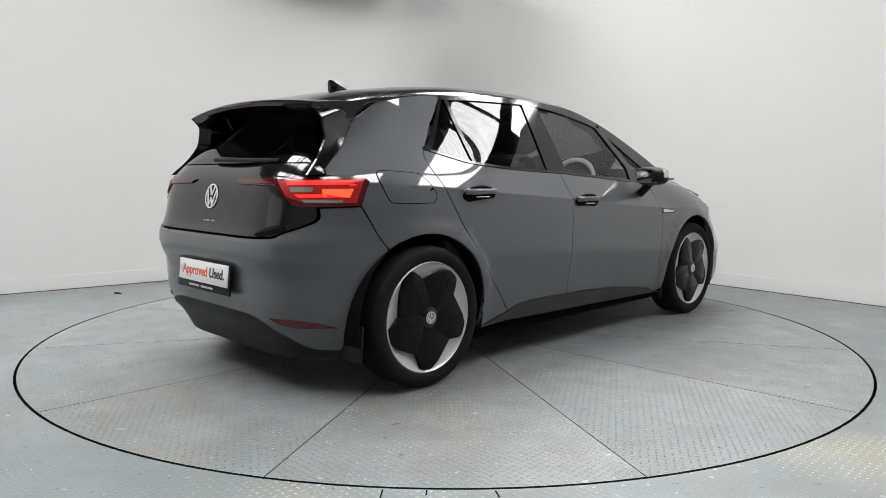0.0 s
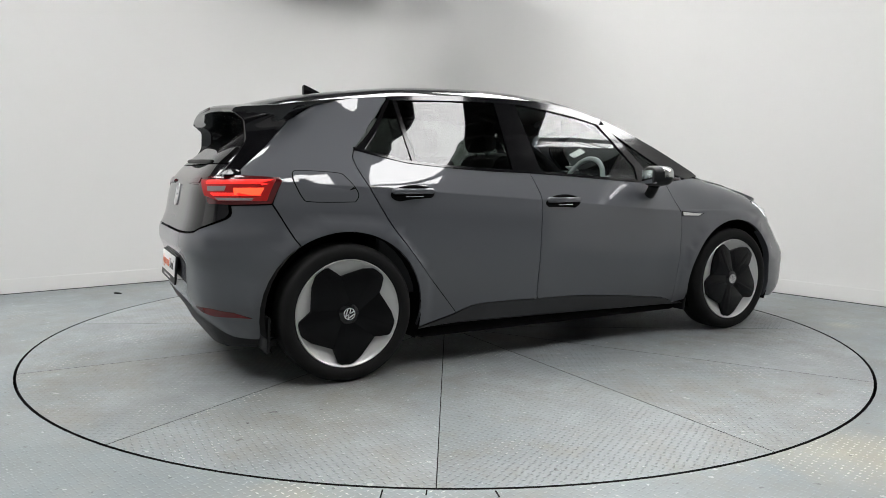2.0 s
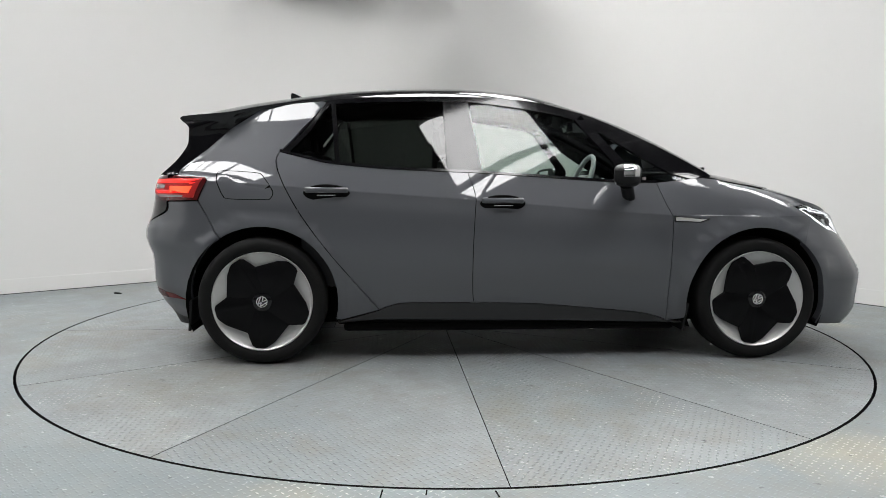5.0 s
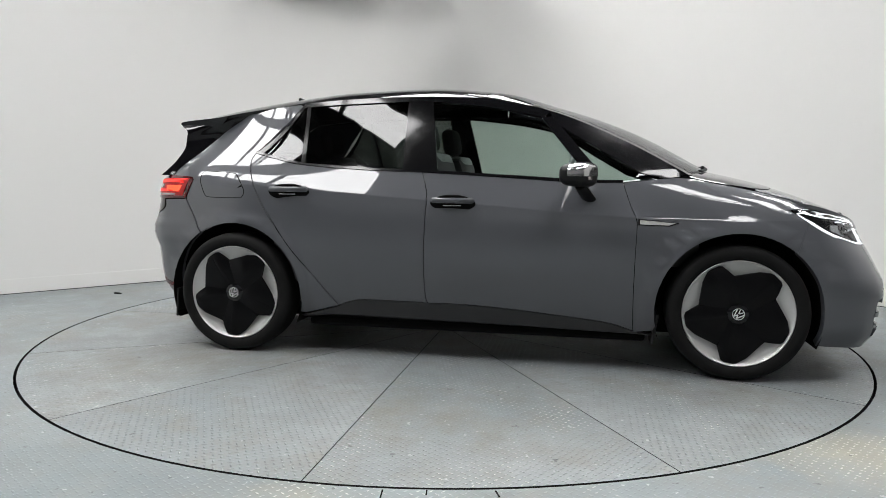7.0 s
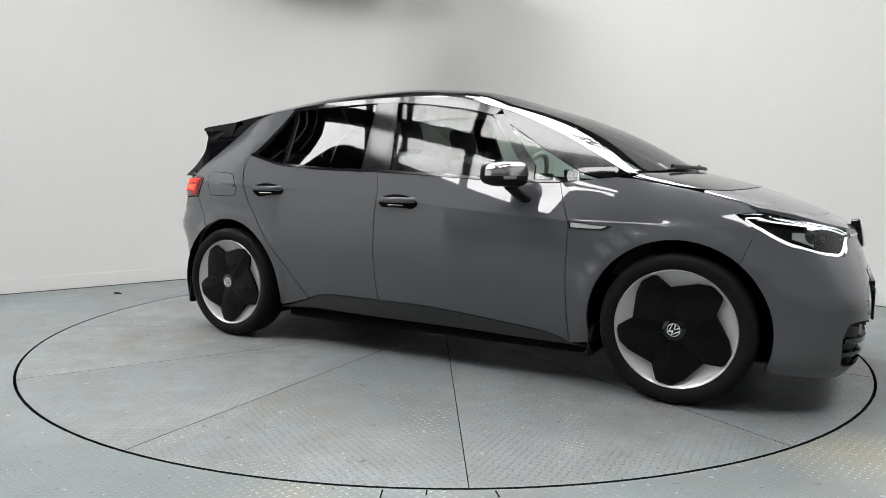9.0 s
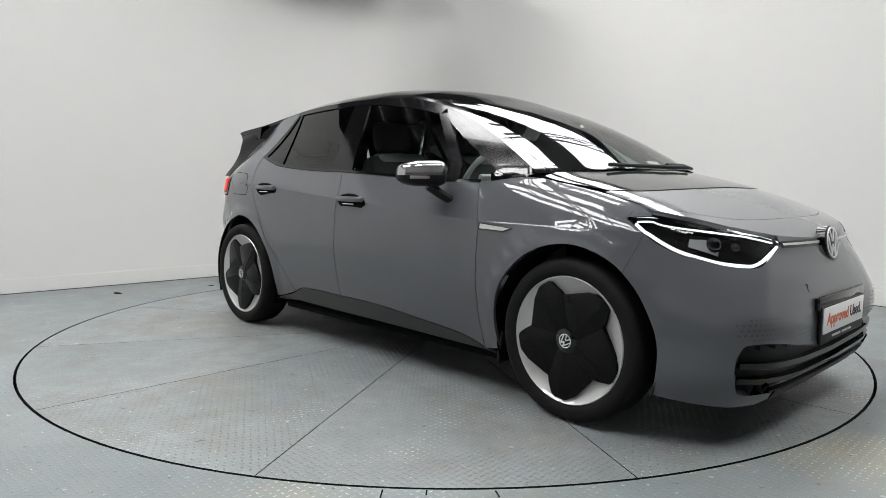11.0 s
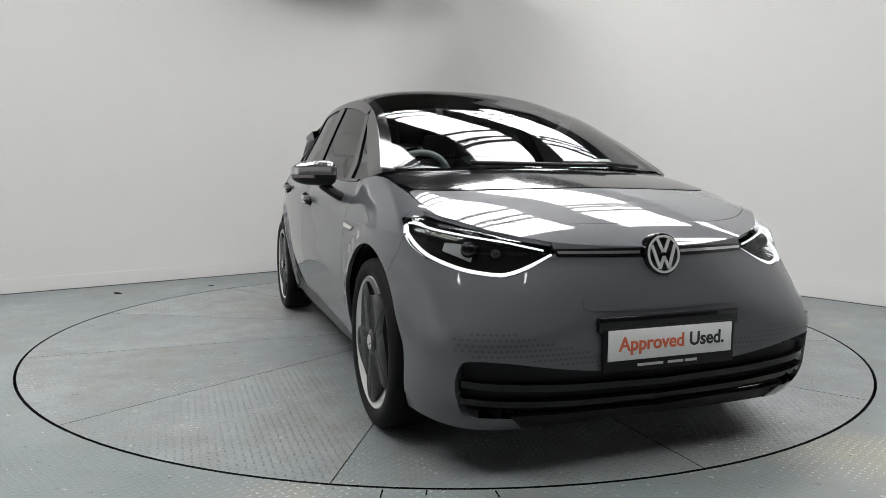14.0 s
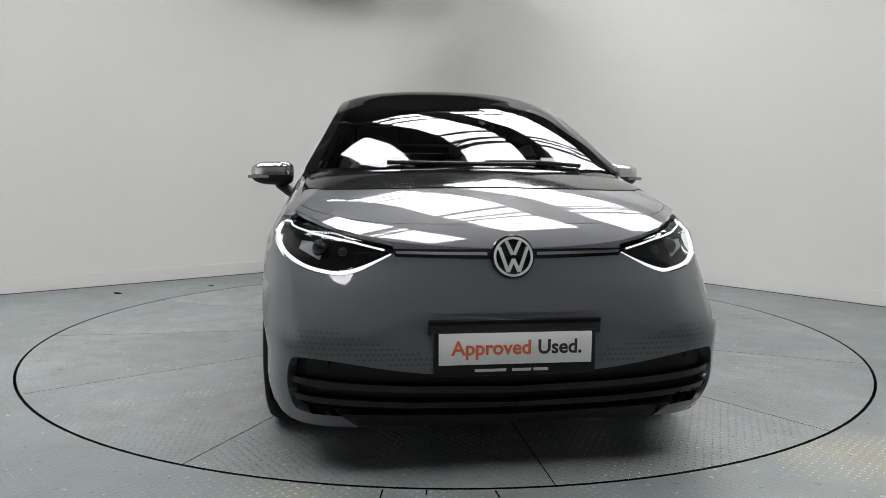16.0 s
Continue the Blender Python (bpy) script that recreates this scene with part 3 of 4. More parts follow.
def panel(name, pieces, material, parent, side=-1, gap=0.0022, thick=0.018, off=0.0, cell=0.045, label="", both=False):
    """A body panel: outlines on one or more surfaces, cut exactly along their edges, with a turned-in flange.
    side -1 is the right flank, 1 the left; both joins the two halves at the middle."""
    verts, normals, faces, index = [], [], [], {}

    def vert(surface, u, v, s):
        p, n = normal_at(surface, u, v)
        p = p + n * off
        if surface is not top:
            if s == 1:
                p, n = Vector((p.x, -p.y, p.z)), Vector((n.x, -n.y, n.z))
        if both and abs(p.y) < 0.004:
            p.y = 0.0
            n.y = 0.0
            n.normalize()
        key = (round(p.x, 4), round(p.y, 4), round(p.z, 4))
        if key not in index:
            index[key] = len(verts)
            verts.append(p)
            normals.append(n)
        return index[key]

    for outline, surface in pieces:
        poly = inset(list(outline), gap)
        us, vs = [p[0] for p in poly], [p[1] for p in poly]
        lines = sorted({round(j * cell, 5) for j in range(math.floor(min(vs) / cell), math.ceil(max(vs) / cell) + 1)} | ({-0.005, 0.005} if surface is flank_grid else set()))
        rows = list(zip(lines, lines[1:]))
        for s in ((-1, 1) if both else (side,)):
            for i in range(math.floor(min(us) / cell), math.ceil(max(us) / cell)):
                column = clip_cell(poly, i * cell, (i + 1) * cell, min(vs) - 1, max(vs) + 1)
                if not column:
                    continue
                for v0, v1 in rows:
                    todo = [(i * cell, (i + 1) * cell, v0, v1, 0)]
                    while todo:
                        x0, x1, y0, y1, depth = todo.pop()
                        c = clip_cell(column, x0, x1, y0, y1)
                        if len(c) < 3:
                            continue
                        ids = []
                        for u, v in c:
                            k = vert(surface, u, v, s)
                            if not ids or ids[-1] != k:
                                ids.append(k)
                        if ids[0] == ids[-1]:
                            ids.pop()
                        if len(set(ids)) < len(ids) and depth < 3:
                            xm, ym = (x0 + x1) / 2, (y0 + y1) / 2
                            todo += [(x0, xm, y0, ym, depth + 1), (xm, x1, y0, ym, depth + 1), (x0, xm, ym, y1, depth + 1), (xm, x1, ym, y1, depth + 1)]
                            continue
                        if len(set(ids)) < 3 or len(set(ids)) < len(ids):
                            continue
                        a = Vector((0, 0, 0))
                        for m in range(1, len(ids) - 1):
                            a += (verts[ids[m]] - verts[ids[0]]).cross(verts[ids[m + 1]] - verts[ids[0]])
                        if a.length < 1e-9:
                            continue
                        if a.dot(normals[ids[0]]) < 0:
                            ids.reverse()
                        faces.append(ids)
    if thick:
        count = {}
        for f in faces:
            for a, b in zip(f, f[1:] + f[:1]):
                key = (min(a, b), max(a, b))
                count[key] = None if key in count else (a, b)
        deep = {}

        def rim(k):
            if k not in deep:
                deep[k] = len(verts)
                verts.append(verts[k].copy())
                normals.append(None)
                verts.append(verts[k] - normals[k] * thick)
                normals.append(None)
            return deep[k]
        for e in [e for e in count.values() if e]:
            a, b = rim(e[0]), rim(e[1])
            faces.append([b, a, a + 1, b + 1])
    me = bpy.data.meshes.new(name)
    me.from_pydata([tuple(v) for v in verts], [], faces)
    me.materials.append(material)
    me.validate()
    me.shade_smooth()
    me.update()
    auto = [v.normal.copy() for v in me.vertices]
    me.normals_split_custom_set_from_vertices([tuple(n if n is not None else auto[k]) for k, n in enumerate(normals[:len(me.vertices)])])
    ob = new(name, me)
    ob.parent = parent
    return tagged(ob, label)


def X(pts):
    """Flank points given as x, z."""
    return [(ax(x, z), z) for x, z in pts]


def F(pts):
    """Front points given as distance from the middle, z."""
    return [(ay(y, z, True), z) for y, z in pts]


def R(pts):
    """Rear points given as distance from the middle, z."""
    return [(ay(y, z, False), z) for y, z in pts]


def arch(hx, a0, a1, r=ARCH_R, n=22):
    return X([(hx + r * math.cos(radians(a0 + (a1 - a0) * k / n)), HUB_Z + r * math.sin(radians(a0 + (a1 - a0) * k / n))) for k in range(n + 1)])


def rim_line(y0, y1, n=14):
    """The front's upper edge between two distances from the middle."""
    a0, a1 = ay(y0, 0.80), ay(y1, 0.80)
    return [(a0 + (a1 - a0) * k / n, rim_edge(a0 + (a1 - a0) * k / n)) for k in range(n + 1)]


MID_SEAM = soft([(1.164, 0.328), (1.148, 0.378), (1.144, 0.604), (1.153, 0.821), (1.156, 0.93), (1.118, 1.052)])
REAR_SEAM = soft([(0.632, 0.292), (0.510, 0.435), (0.356, 0.623), (0.214, 0.814), (0.108, 1.003), (0.070, 1.106), (0.085, 1.160)])
FRONT_SEAM = soft([(2.192, 1.002), (2.228, 0.895), (2.262, 0.812), (2.265, 0.762), (2.260, 0.611), (2.258, 0.403), (2.264, 0.222)])
WAIST = soft([(0.085, 1.160), (0.235, 1.124), (0.384, 1.094), (0.693, 1.068), (1.001, 1.055), (1.118, 1.052)])
WAIST_F = soft([(1.118, 1.052), (1.53, 1.028), (1.927, 1.004), (2.155, 1.001), (2.192, 1.002)])
SILL_F = soft([(2.264, 0.222), (2.137, 0.262), (1.883, 0.291), (1.5, 0.325), (1.164, 0.333)])
SILL_R = soft([(0.632, 0.292), (0.70, 0.318), (0.80, 0.333), (1.164, 0.333)])
DLO_TOP = soft([(0.324, 1.432), (0.573, 1.445), (0.991, 1.455), (1.181, 1.450), (1.426, 1.422), (1.604, 1.393), (1.764, 1.356)])
C_LINE = [(-0.039, 1.412), (-0.197, 1.31), (-0.34, 1.168), (-0.471, 1.056), (-0.477, 1.028)]


def gutter_line(x0, x1, n=16, drop=0.0):
    return [(x0 + (x1 - x0) * k / n, gutter(x0 + (x1 - x0) * k / n)[0] - drop) for k in range(n + 1)]


def build_body(car):
    lamp_top = soft([(3.0, 0.868), (3.08, 0.874), (3.16, 0.857)])
    lamp_side = soft([(3.0, 0.868), (3.05, 0.838), (3.085, 0.812), (3.13, 0.780), (3.22, 0.736)])
    lamp_low = soft([(0.77, 0.736), (0.69, 0.702), (0.60, 0.690), (0.56, 0.692), (0.50, 0.712), (0.395, 0.766)])
    lamp = X(lamp_side) + F(lamp_low[1:]) + F([(0.41, 0.784), (0.50, 0.806), (0.588, 0.828)]) + X(lamp_top[::-1][:-1])
    seam_side = [p for p in lamp_side if p[1] > 0.8115]
    for s in (-1, 1):
        panel("front_door", [by_crease(X(MID_SEAM + WAIST_F[1:] + FRONT_SEAM[1:] + SILL_F[1:-1]))], PAINT, car, s)
        panel("rear_door", [by_crease(X(REAR_SEAM[::-1] + SILL_R[1:] + MID_SEAM[1:] + WAIST[::-1][1:-1]))], PAINT, car, s)
        quarter = X(REAR_SEAM) + X([(0.20, 1.292), (0.324, 1.436), (0.330, 1.447)]) + X(gutter_line(0.33, -0.039)[1:-1]) + X(C_LINE)
        quarter += X([(-0.342, 1.018), (-0.300, 1.003), (-0.349, 0.893), (-0.296, 0.80)]) + arch(0.0, 123.5, -15) + X([(0.42, 0.236), (0.50, 0.255)])
        panel("rear_quarter_panel", [by_crease(quarter)], PAINT, car, s)
        fender = X([(2.264, 0.215)]) + X(FRONT_SEAM[::-1][1:]) + X([(2.36, 1.020), (2.46, 1.030)])
        fender += X([(x, hood_z(x, y)) for x, y in ((2.55, 0.738), (2.62, 0.738), (2.70, 0.738), (2.78, 0.738), (2.86, 0.737), (2.95, 0.743), (3.02, 0.748), (3.07, 0.757))])
        fender += X([(3.08, 0.876), (3.04, 0.874), (3.0, 0.870)]) + X(seam_side[1:]) + arch(WHEELBASE, 50, 196)
        panel("front_fender", [by_crease(fender)], PAINT, car, s, gap=0.0015)
        panel("sill", [(X([(0.40, 0.225), (0.50, 0.250), (0.632, 0.288)] + SILL_R[1:-1] + SILL_F[::-1] + [(2.36, 0.205), (2.30, 0.207), (1.4, 0.228), (0.62, 0.236), (0.40, 0.218)]), belt)], SILL_BLACK, car, s,
              label="smooth black plastic sill")
        bm = bmesh.new()
        under = [[], [], []]
        for x in np.linspace(0.40, 2.36, 24):
            z = lerp_table(x, [0.40, 0.62, 1.4, 2.30, 2.36], [0.218, 0.236, 0.228, 0.207, 0.205])
            y = flank(x, z)
            for row, (dy, zz) in zip(under, ((0.006, z + 0.002), (0.05, z - 0.012), (0.16, 0.175))):
                row.append(bm.verts.new((x, s * (y - dy), zz)))
        for a, b in zip(under, under[1:]):
            for k in range(23):
                bm.faces.new((a[k], a[k + 1], b[k + 1], b[k]))
        bmesh.ops.recalc_face_normals(bm, faces=bm.faces[:])
        part("sill_underside", bm, SATIN_BLACK, car)
        # glass and pillars
        panel("window_rail", [(X(gutter_line(0.335, 1.80) + [(1.764, 1.359)] + DLO_TOP[::-1][1:]), belt)], GLOSS_BLACK, car, s, gap=0, off=0.002)
        panel("pillar", [(X([(0.990, 1.456), (1.135, 1.451), (1.203, 1.047), (1.005, 1.057)]), belt)], PILLAR, car, s, gap=0, off=0.001)
        panel("pillar", [(X([(0.358, 1.436), (0.382, 1.437), (0.418, 1.093), (0.392, 1.096)]), belt)], PILLAR, car, s, gap=0, off=0.001)
        panel("pillar", [(X([(0.085, 1.158), (0.324, 1.434), (0.345, 1.436), (0.128, 1.150)]), belt)], PILLAR, car, s, gap=0, off=0.001)
        panel("window_sail", [(X([(1.752, 1.358), (1.81, 1.360), (2.045, 1.09), (2.05, 1.002), (1.957, 1.004), (1.963, 1.10)]), belt)], GLOSS_BLACK, car, s, gap=0, off=0.002)
        panel("windscreen_pillar", [(X(gutter_line(1.79, 2.52) + [(2.40, 1.022), (2.28, 1.055), (2.08, 1.170), (1.84, 1.318)]), belt)], GLOSS_BLACK, car, s, gap=0, off=0.001)
        panel("waist_trim", [(X(WAIST + WAIST_F[1:] + [(x, z + 0.013) for x, z in (WAIST + WAIST_F[1:])[::-1]]), belt)], GLOSS_BLACK, car, s, gap=0, off=0.004, thick=0.01)
        for nm, pts, g in (("rear_quarter_window", [(0.120, 1.150), (0.340, 1.435), (0.362, 1.436), (0.398, 1.098), (0.235, 1.126)], PRIVACY),
                           ("rear_door_window", [(0.380, 1.436), (0.573, 1.446), (0.993, 1.457), (1.007, 1.060), (0.693, 1.073), (0.415, 1.095)], PRIVACY),
                           ("front_door_window", [(1.133, 1.452), (1.181, 1.451), (1.426, 1.422), (1.604, 1.395), (1.760, 1.358), (1.965, 1.10), (1.96, 1.006), (1.53, 1.032), (1.203, 1.050)], FRONT_GLASS),
                           ("front_quarter_window", [(1.80, 1.355), (2.15, 1.205), (2.42, 1.055), (2.43, 1.028), (2.16, 1.004), (2.04, 1.004), (2.035, 1.09)], FRONT_GLASS)):
            w = panel(nm, [(X(pts), belt)], g, car, s, gap=0, off=-0.006, thick=0, label="tinted car window")
            w.visible_shadow = False
        bm = bmesh.new()
        front = soft([(-0.075, 1.414)] + C_LINE[:-1] + [(-0.474, 1.034)], 4)
        blade = soft3([(-0.485, 0.590, 1.342), (-0.432, 0.612, 1.285), (-0.432, 0.632, 1.215), (-0.480, 0.655, 1.125), (-0.570, 0.690, 1.030)], len(front))
        rows = []
        for (x, z), b in zip(front, blade):
            a = Vector(belt(ax(x, z), z))
            a = Vector((a.x, abs(a.y) + 0.001, a.z))
            b = Vector(b)
            row = [a.lerp(b, k / 5) for k in range(6)] + [b + Vector((-0.004, -0.010, 0)), b + Vector((0.045, -0.060, -0.005))]
            rows.append([bm.verts.new((p.x, s * p.y, p.z)) for p in row])
        for a, b in zip(rows, rows[1:]):
            for k in range(7):
                bm.faces.new((a[k], b[k], b[k + 1], a[k + 1]))
        bmesh.ops.recalc_face_normals(bm, faces=bm.faces[:])
        part("side_black_panel", bm, GLOSS_BLACK, car, "gloss black blade beside the rear window", smooth=35)
        # lamps
        lampset = panel("headlight", [(lamp, belt)], DARK, car, s, off=-0.045, thick=0, label="headlight with a lit white daytime strip")
        cover = panel("lens", [(lamp, belt)], LENS, lampset, s, off=0.002, thick=0.05)
        cover.visible_shadow = False
        low = F([(0.405, 0.762), (0.50, 0.722), (0.56, 0.704), (0.60, 0.701), (0.69, 0.713), (0.755, 0.737)]) + X([(3.20, 0.757), (3.135, 0.792), (3.085, 0.824), (3.04, 0.852)])
        high = F([(0.43, 0.778), (0.50, 0.794), (0.588, 0.815)]) + X([(3.16, 0.845), (3.09, 0.862), (3.04, 0.860)])
        for line, r in ((low, 0.0064), (high, 0.0034)):
            pts = []
            for a, z in soft(line, 4):
                p, nn = normal_at(belt, a, z)
                p = p - nn * 0.010
                pts.append((p.x, p.y * -s, p.z))
            part("daytime_strip", tube(bmesh.new(), pts, r), LED, lampset, "lit white light strip")
        panel("reflector_panel", [(F([(0.64, 0.800), (0.735, 0.815), (0.752, 0.775), (0.67, 0.745)]), belt)], SEAT_PALE, lampset, s, gap=0, off=-0.036, thick=0.004, label="pale honeycomb reflector panel")
        for y, z, r in ((0.645, 0.770, 0.032), (0.565, 0.757, 0.022)):
            p, nn = normal_at(belt, ay(y, z), z)
            bm = bmesh.new()
            bmesh.ops.create_uvsphere(bm, u_segments=20, v_segments=12, radius=r, matrix=Matrix.Translation((p.x - 0.058, p.y * -s, p.z)))
            part("projector", bm, GLOSS_BLACK, lampset)
        light = R([(0.204, 1.007), (0.522, 1.017), (0.701, 1.025), (0.762, 1.018)]) + X([(-0.297, 1.001), (-0.349, 0.893)]) + R([(0.714, 0.887), (0.641, 0.891), (0.585, 0.942), (0.535, 0.979), (0.248, 0.986)])
        tl = panel("tail_light", [(light, belt)], DARK_RED, car, s, gap=0.001, off=0.006, thick=0.03, label="lit red tail light with a pale indicator")
        hot = R([(0.545, 1.002), (0.765, 1.008)]) + X([(-0.335, 0.990), (-0.372, 0.906)]) + R([(0.68, 0.906), (0.612, 0.930)])
        panel("red_light", [(hot, belt)], RED_LENS, tl, s, gap=0, off=0.0085, thick=0.004)
        panel("bright_light", [(X([(-0.51, 0.966), (-0.380, 0.968), (-0.402, 0.930), (-0.51, 0.932)]), belt)], HOT_LENS, tl, s, gap=0, off=0.0105, thick=0.003)
        panel("light_bar", [(R([(0.60, 0.999), (0.765, 1.003)]) + X([(-0.39, 0.993), (-0.395, 0.979)]) + R([(0.765, 0.986), (0.60, 0.984)]), belt)], RED_BAR, tl, s, gap=0, off=0.0105, thick=0.003)
        panel("light_bar", [(R([(0.640, 0.942), (0.765, 0.944)]) + X([(-0.49, 0.943), (-0.49, 0.930)]) + R([(0.765, 0.931), (0.655, 0.930)]), belt)], RED_BAR, tl, s, gap=0, off=0.0105, thick=0.003)
        panel("pale_bar", [(R([(0.665, 0.920), (0.71, 0.920)]) + X([(-0.43, 0.919), (-0.437, 0.908)]) + R([(0.71, 0.908), (0.68, 0.908)]), belt)], CLEAR_LENS, tl, s, gap=0, off=0.0105, thick=0.003)
        panel("indicator", [(R([(0.615, 0.972), (0.69, 0.974), (0.69, 0.953), (0.625, 0.951)]), belt)], CLEAR_LENS, tl, s, gap=0, off=0.0105, thick=0.003)
        panel("red_bar", [(R([(0.215, 1.003), (0.53, 1.012), (0.53, 0.988), (0.250, 0.990)]), belt)], DARK_RED, tl, s, gap=0, off=0.0085, thick=0.003)
        panel("rear_reflector", [(R([(0.520, 0.384), (0.628, 0.384), (0.700, 0.366), (0.725, 0.338), (0.634, 0.345), (0.575, 0.358)]), belt)], REFLECTOR, car, s, gap=0, off=0.003,
              label="dark red reflector")
        if s < 0:
            flap = soft([(-0.246, 1.000), (-0.243, 1.043), (-0.20, 1.052), (-0.03, 1.042), (0.01, 1.02), (0.062, 0.945), (0.05, 0.906), (0.02, 0.900), (-0.17, 0.902), (-0.21, 0.922), (-0.246, 1.000)])[:-1]
            panel("flap_gap", [(inset(X(flap), -0.002), belt)], DARK, car, s, off=0.0006, gap=0, thick=0)
            panel("charge_flap", [(X(flap), belt)], PAINT, car, s, off=0.0016, gap=0.0018, thick=0.001)
        badge = panel("fender_badge", [(X([(2.270, 0.818), (2.475, 0.800), (2.425, 0.782), (2.270, 0.786)]), belt)], GLOSS_BLACK, car, s, gap=0, off=0.004, thick=0.008, label="slim black and silver fender badge")
        panel("badge_face", [(X([(2.278, 0.813), (2.455, 0.799), (2.420, 0.786), (2.278, 0.790)]), belt)], SILVER, badge, s, gap=0, off=0.006, thick=0.003)
    # front and rear
    arch_f = arch(WHEELBASE, 50, -22, n=14)
    grille = soft([(0.0, 0.366), (0.258, 0.375), (0.418, 0.394), (0.60, 0.423), (0.715, 0.428), (0.745, 0.405), (0.755, 0.33), (0.735, 0.255), (0.70, 0.232), (0.60, 0.228), (0.42, 0.218), (0.0, 0.205)])
    bumper = X([seam_side[-1]]) + arch_f + F([(0.70, 0.175), (0.52, 0.177)]) + F([p for p in grille[::-1] if p[0] > 0.56 or p[1] > 0.3]) + [(A_NOSE, rim_edge(A_NOSE))] + rim_line(0.0, 0.40)[1:] + F(lamp_low[::-1][:-1]) + X(lamp_side[::-1][:-1])
    bumper = [p for k, p in enumerate(bumper) if k == 0 or p != bumper[k - 1]]
    cut = [k for k, p in enumerate(bumper) if k > 40 and abs(p[0] - bumper[0][0]) < 1e-6]
    bumper = bumper[:cut[0]] if cut else bumper
    panel("front_bumper", [(bumper, belt)], PAINT, car, both=True, gap=0, thick=0.045)
    g = panel("lower_grille", [(F(grille) + [(A_NOSE, 0.205)], belt)], SATIN_BLACK, car, both=True, gap=0, off=-0.035, thick=0, label="black plastic lower grille")
    for z, y1, d in ((0.335, 0.74, 0.0), (0.275, 0.74, 0.0)):
        panel("slat", [(F([(0.0, z - 0.035), (0.35, z - 0.025), (y1, z), (y1, z + 0.022), (0.35, z - 0.003), (0.0, z - 0.013)]), belt)], PILLAR, g, both=True, gap=0, off=-0.008, thick=0.025)
    # flat dark hexagons on the skin; dimple shade is in their colour, without relief
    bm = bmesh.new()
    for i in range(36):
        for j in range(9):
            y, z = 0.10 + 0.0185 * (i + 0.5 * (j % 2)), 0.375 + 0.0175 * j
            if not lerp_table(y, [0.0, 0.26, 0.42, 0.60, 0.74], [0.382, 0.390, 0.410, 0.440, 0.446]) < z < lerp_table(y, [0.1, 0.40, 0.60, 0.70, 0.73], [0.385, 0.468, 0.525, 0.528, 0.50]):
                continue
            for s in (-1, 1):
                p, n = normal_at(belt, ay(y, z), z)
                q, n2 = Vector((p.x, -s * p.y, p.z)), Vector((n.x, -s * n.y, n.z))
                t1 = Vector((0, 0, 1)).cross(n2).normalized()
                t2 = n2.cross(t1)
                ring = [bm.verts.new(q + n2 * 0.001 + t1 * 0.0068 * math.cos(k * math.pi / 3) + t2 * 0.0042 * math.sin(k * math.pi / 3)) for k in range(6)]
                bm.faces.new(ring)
    tagged(part("dimple_shade_spots", bm, DIMPLE, car, smooth=0), kind="stuff")
    panel("chin", [(F([(0.0, 0.172), (0.52, 0.175), (0.585, 0.232), (0.42, 0.226), (0.0, 0.214)]), belt)], SATIN_BLACK, car, both=True, gap=0, off=-0.004)
    panel("nose_strip", [(F([(0.0, 0.748), (0.39, 0.755), (0.40, 0.780), (0.0, 0.782)]), belt)], GLOSS_BLACK, car, both=True, gap=0, off=0.003)
    for s in (-1, 1):
        panel("nose_bar", [(F([(0.085, 0.761), (0.385, 0.764), (0.39, 0.773), (0.085, 0.771)]), belt)], CHROME, car, s, gap=0, off=0.006, thick=0.004)
    panel("tow_cover", [(F(soft([(0.0, 0.618), (0.31, 0.616), (0.33, 0.612), (0.30, 0.580), (0.0, 0.572)])), belt)], PAINT, car, both=True, gap=0, off=0.002, thick=0.006)
    rb = [(A_TAIL, 0.743)] + R(soft([(0.05, 0.743), (0.527, 0.747), (0.619, 0.772), (0.713, 0.822), (0.716, 0.884)])) + X([(-0.349, 0.889), (-0.296, 0.80)]) + arch(0.0, 123.5, 197, n=14)
    low = soft([(0.72, 0.222), (0.65, 0.228), (0.607, 0.253), (0.55, 0.314), (0.41, 0.378), (0.15, 0.385), (0.0, 0.385)])
    rb += R(low)
    panel("rear_bumper", [(rb, belt)], PAINT, car, both=True)
    panel("rear_diffuser", [(R(low) + [(A_TAIL, 0.17)] + R([(0.4, 0.17), (0.70, 0.185)]), belt)], SATIN_BLACK, car, both=True, gap=0.001, off=-0.004, label="satin black lower bumper")
    tg = panel("tailgate", [([(A_TAIL, 0.750)] + R(soft([(0.05, 0.750), (0.525, 0.753), (0.617, 0.777), (0.708, 0.826), (0.712, 0.885)]) + [(0.708, 1.028), (0.640, 1.083), (0.0, 1.083)]), belt)],
               GLOSS_BLACK, car, both=True, label="gloss black tailgate")
    panel("rear_window", [([(A_TAIL, 1.086)] + R([(0.642, 1.086), (0.606, 1.12), (0.507, 1.244), (0.47, 1.33), (0.0, 1.33)]), belt)], REAR_GLASS, tg, both=True, gap=0.001, label="dark rear window")
    # roof, windscreen, bonnet
    strip = [(x, -1.0) for x in np.linspace(-0.42, 1.42, 24)] + [(1.42, v) for v in np.linspace(-0.9, 0.9, 13)] + [(x, 1.0) for x in np.linspace(1.42, -0.42, 24)] + [(-0.46, 0.5), (-0.47, 0.0), (-0.46, -0.5)]
    panel("roof", [(strip, top)], GLOSS_BLACK, car, gap=0, cell=0.08, label="gloss black roof")
    panel("windscreen_header", [([(1.425, -1), (1.56, -1), (1.47, -0.90), (1.455, 0.0), (1.47, 0.90), (1.56, 1), (1.425, 1), (1.425, 0.0)], top)], GLOSS_BLACK, car, gap=0, cell=0.08)
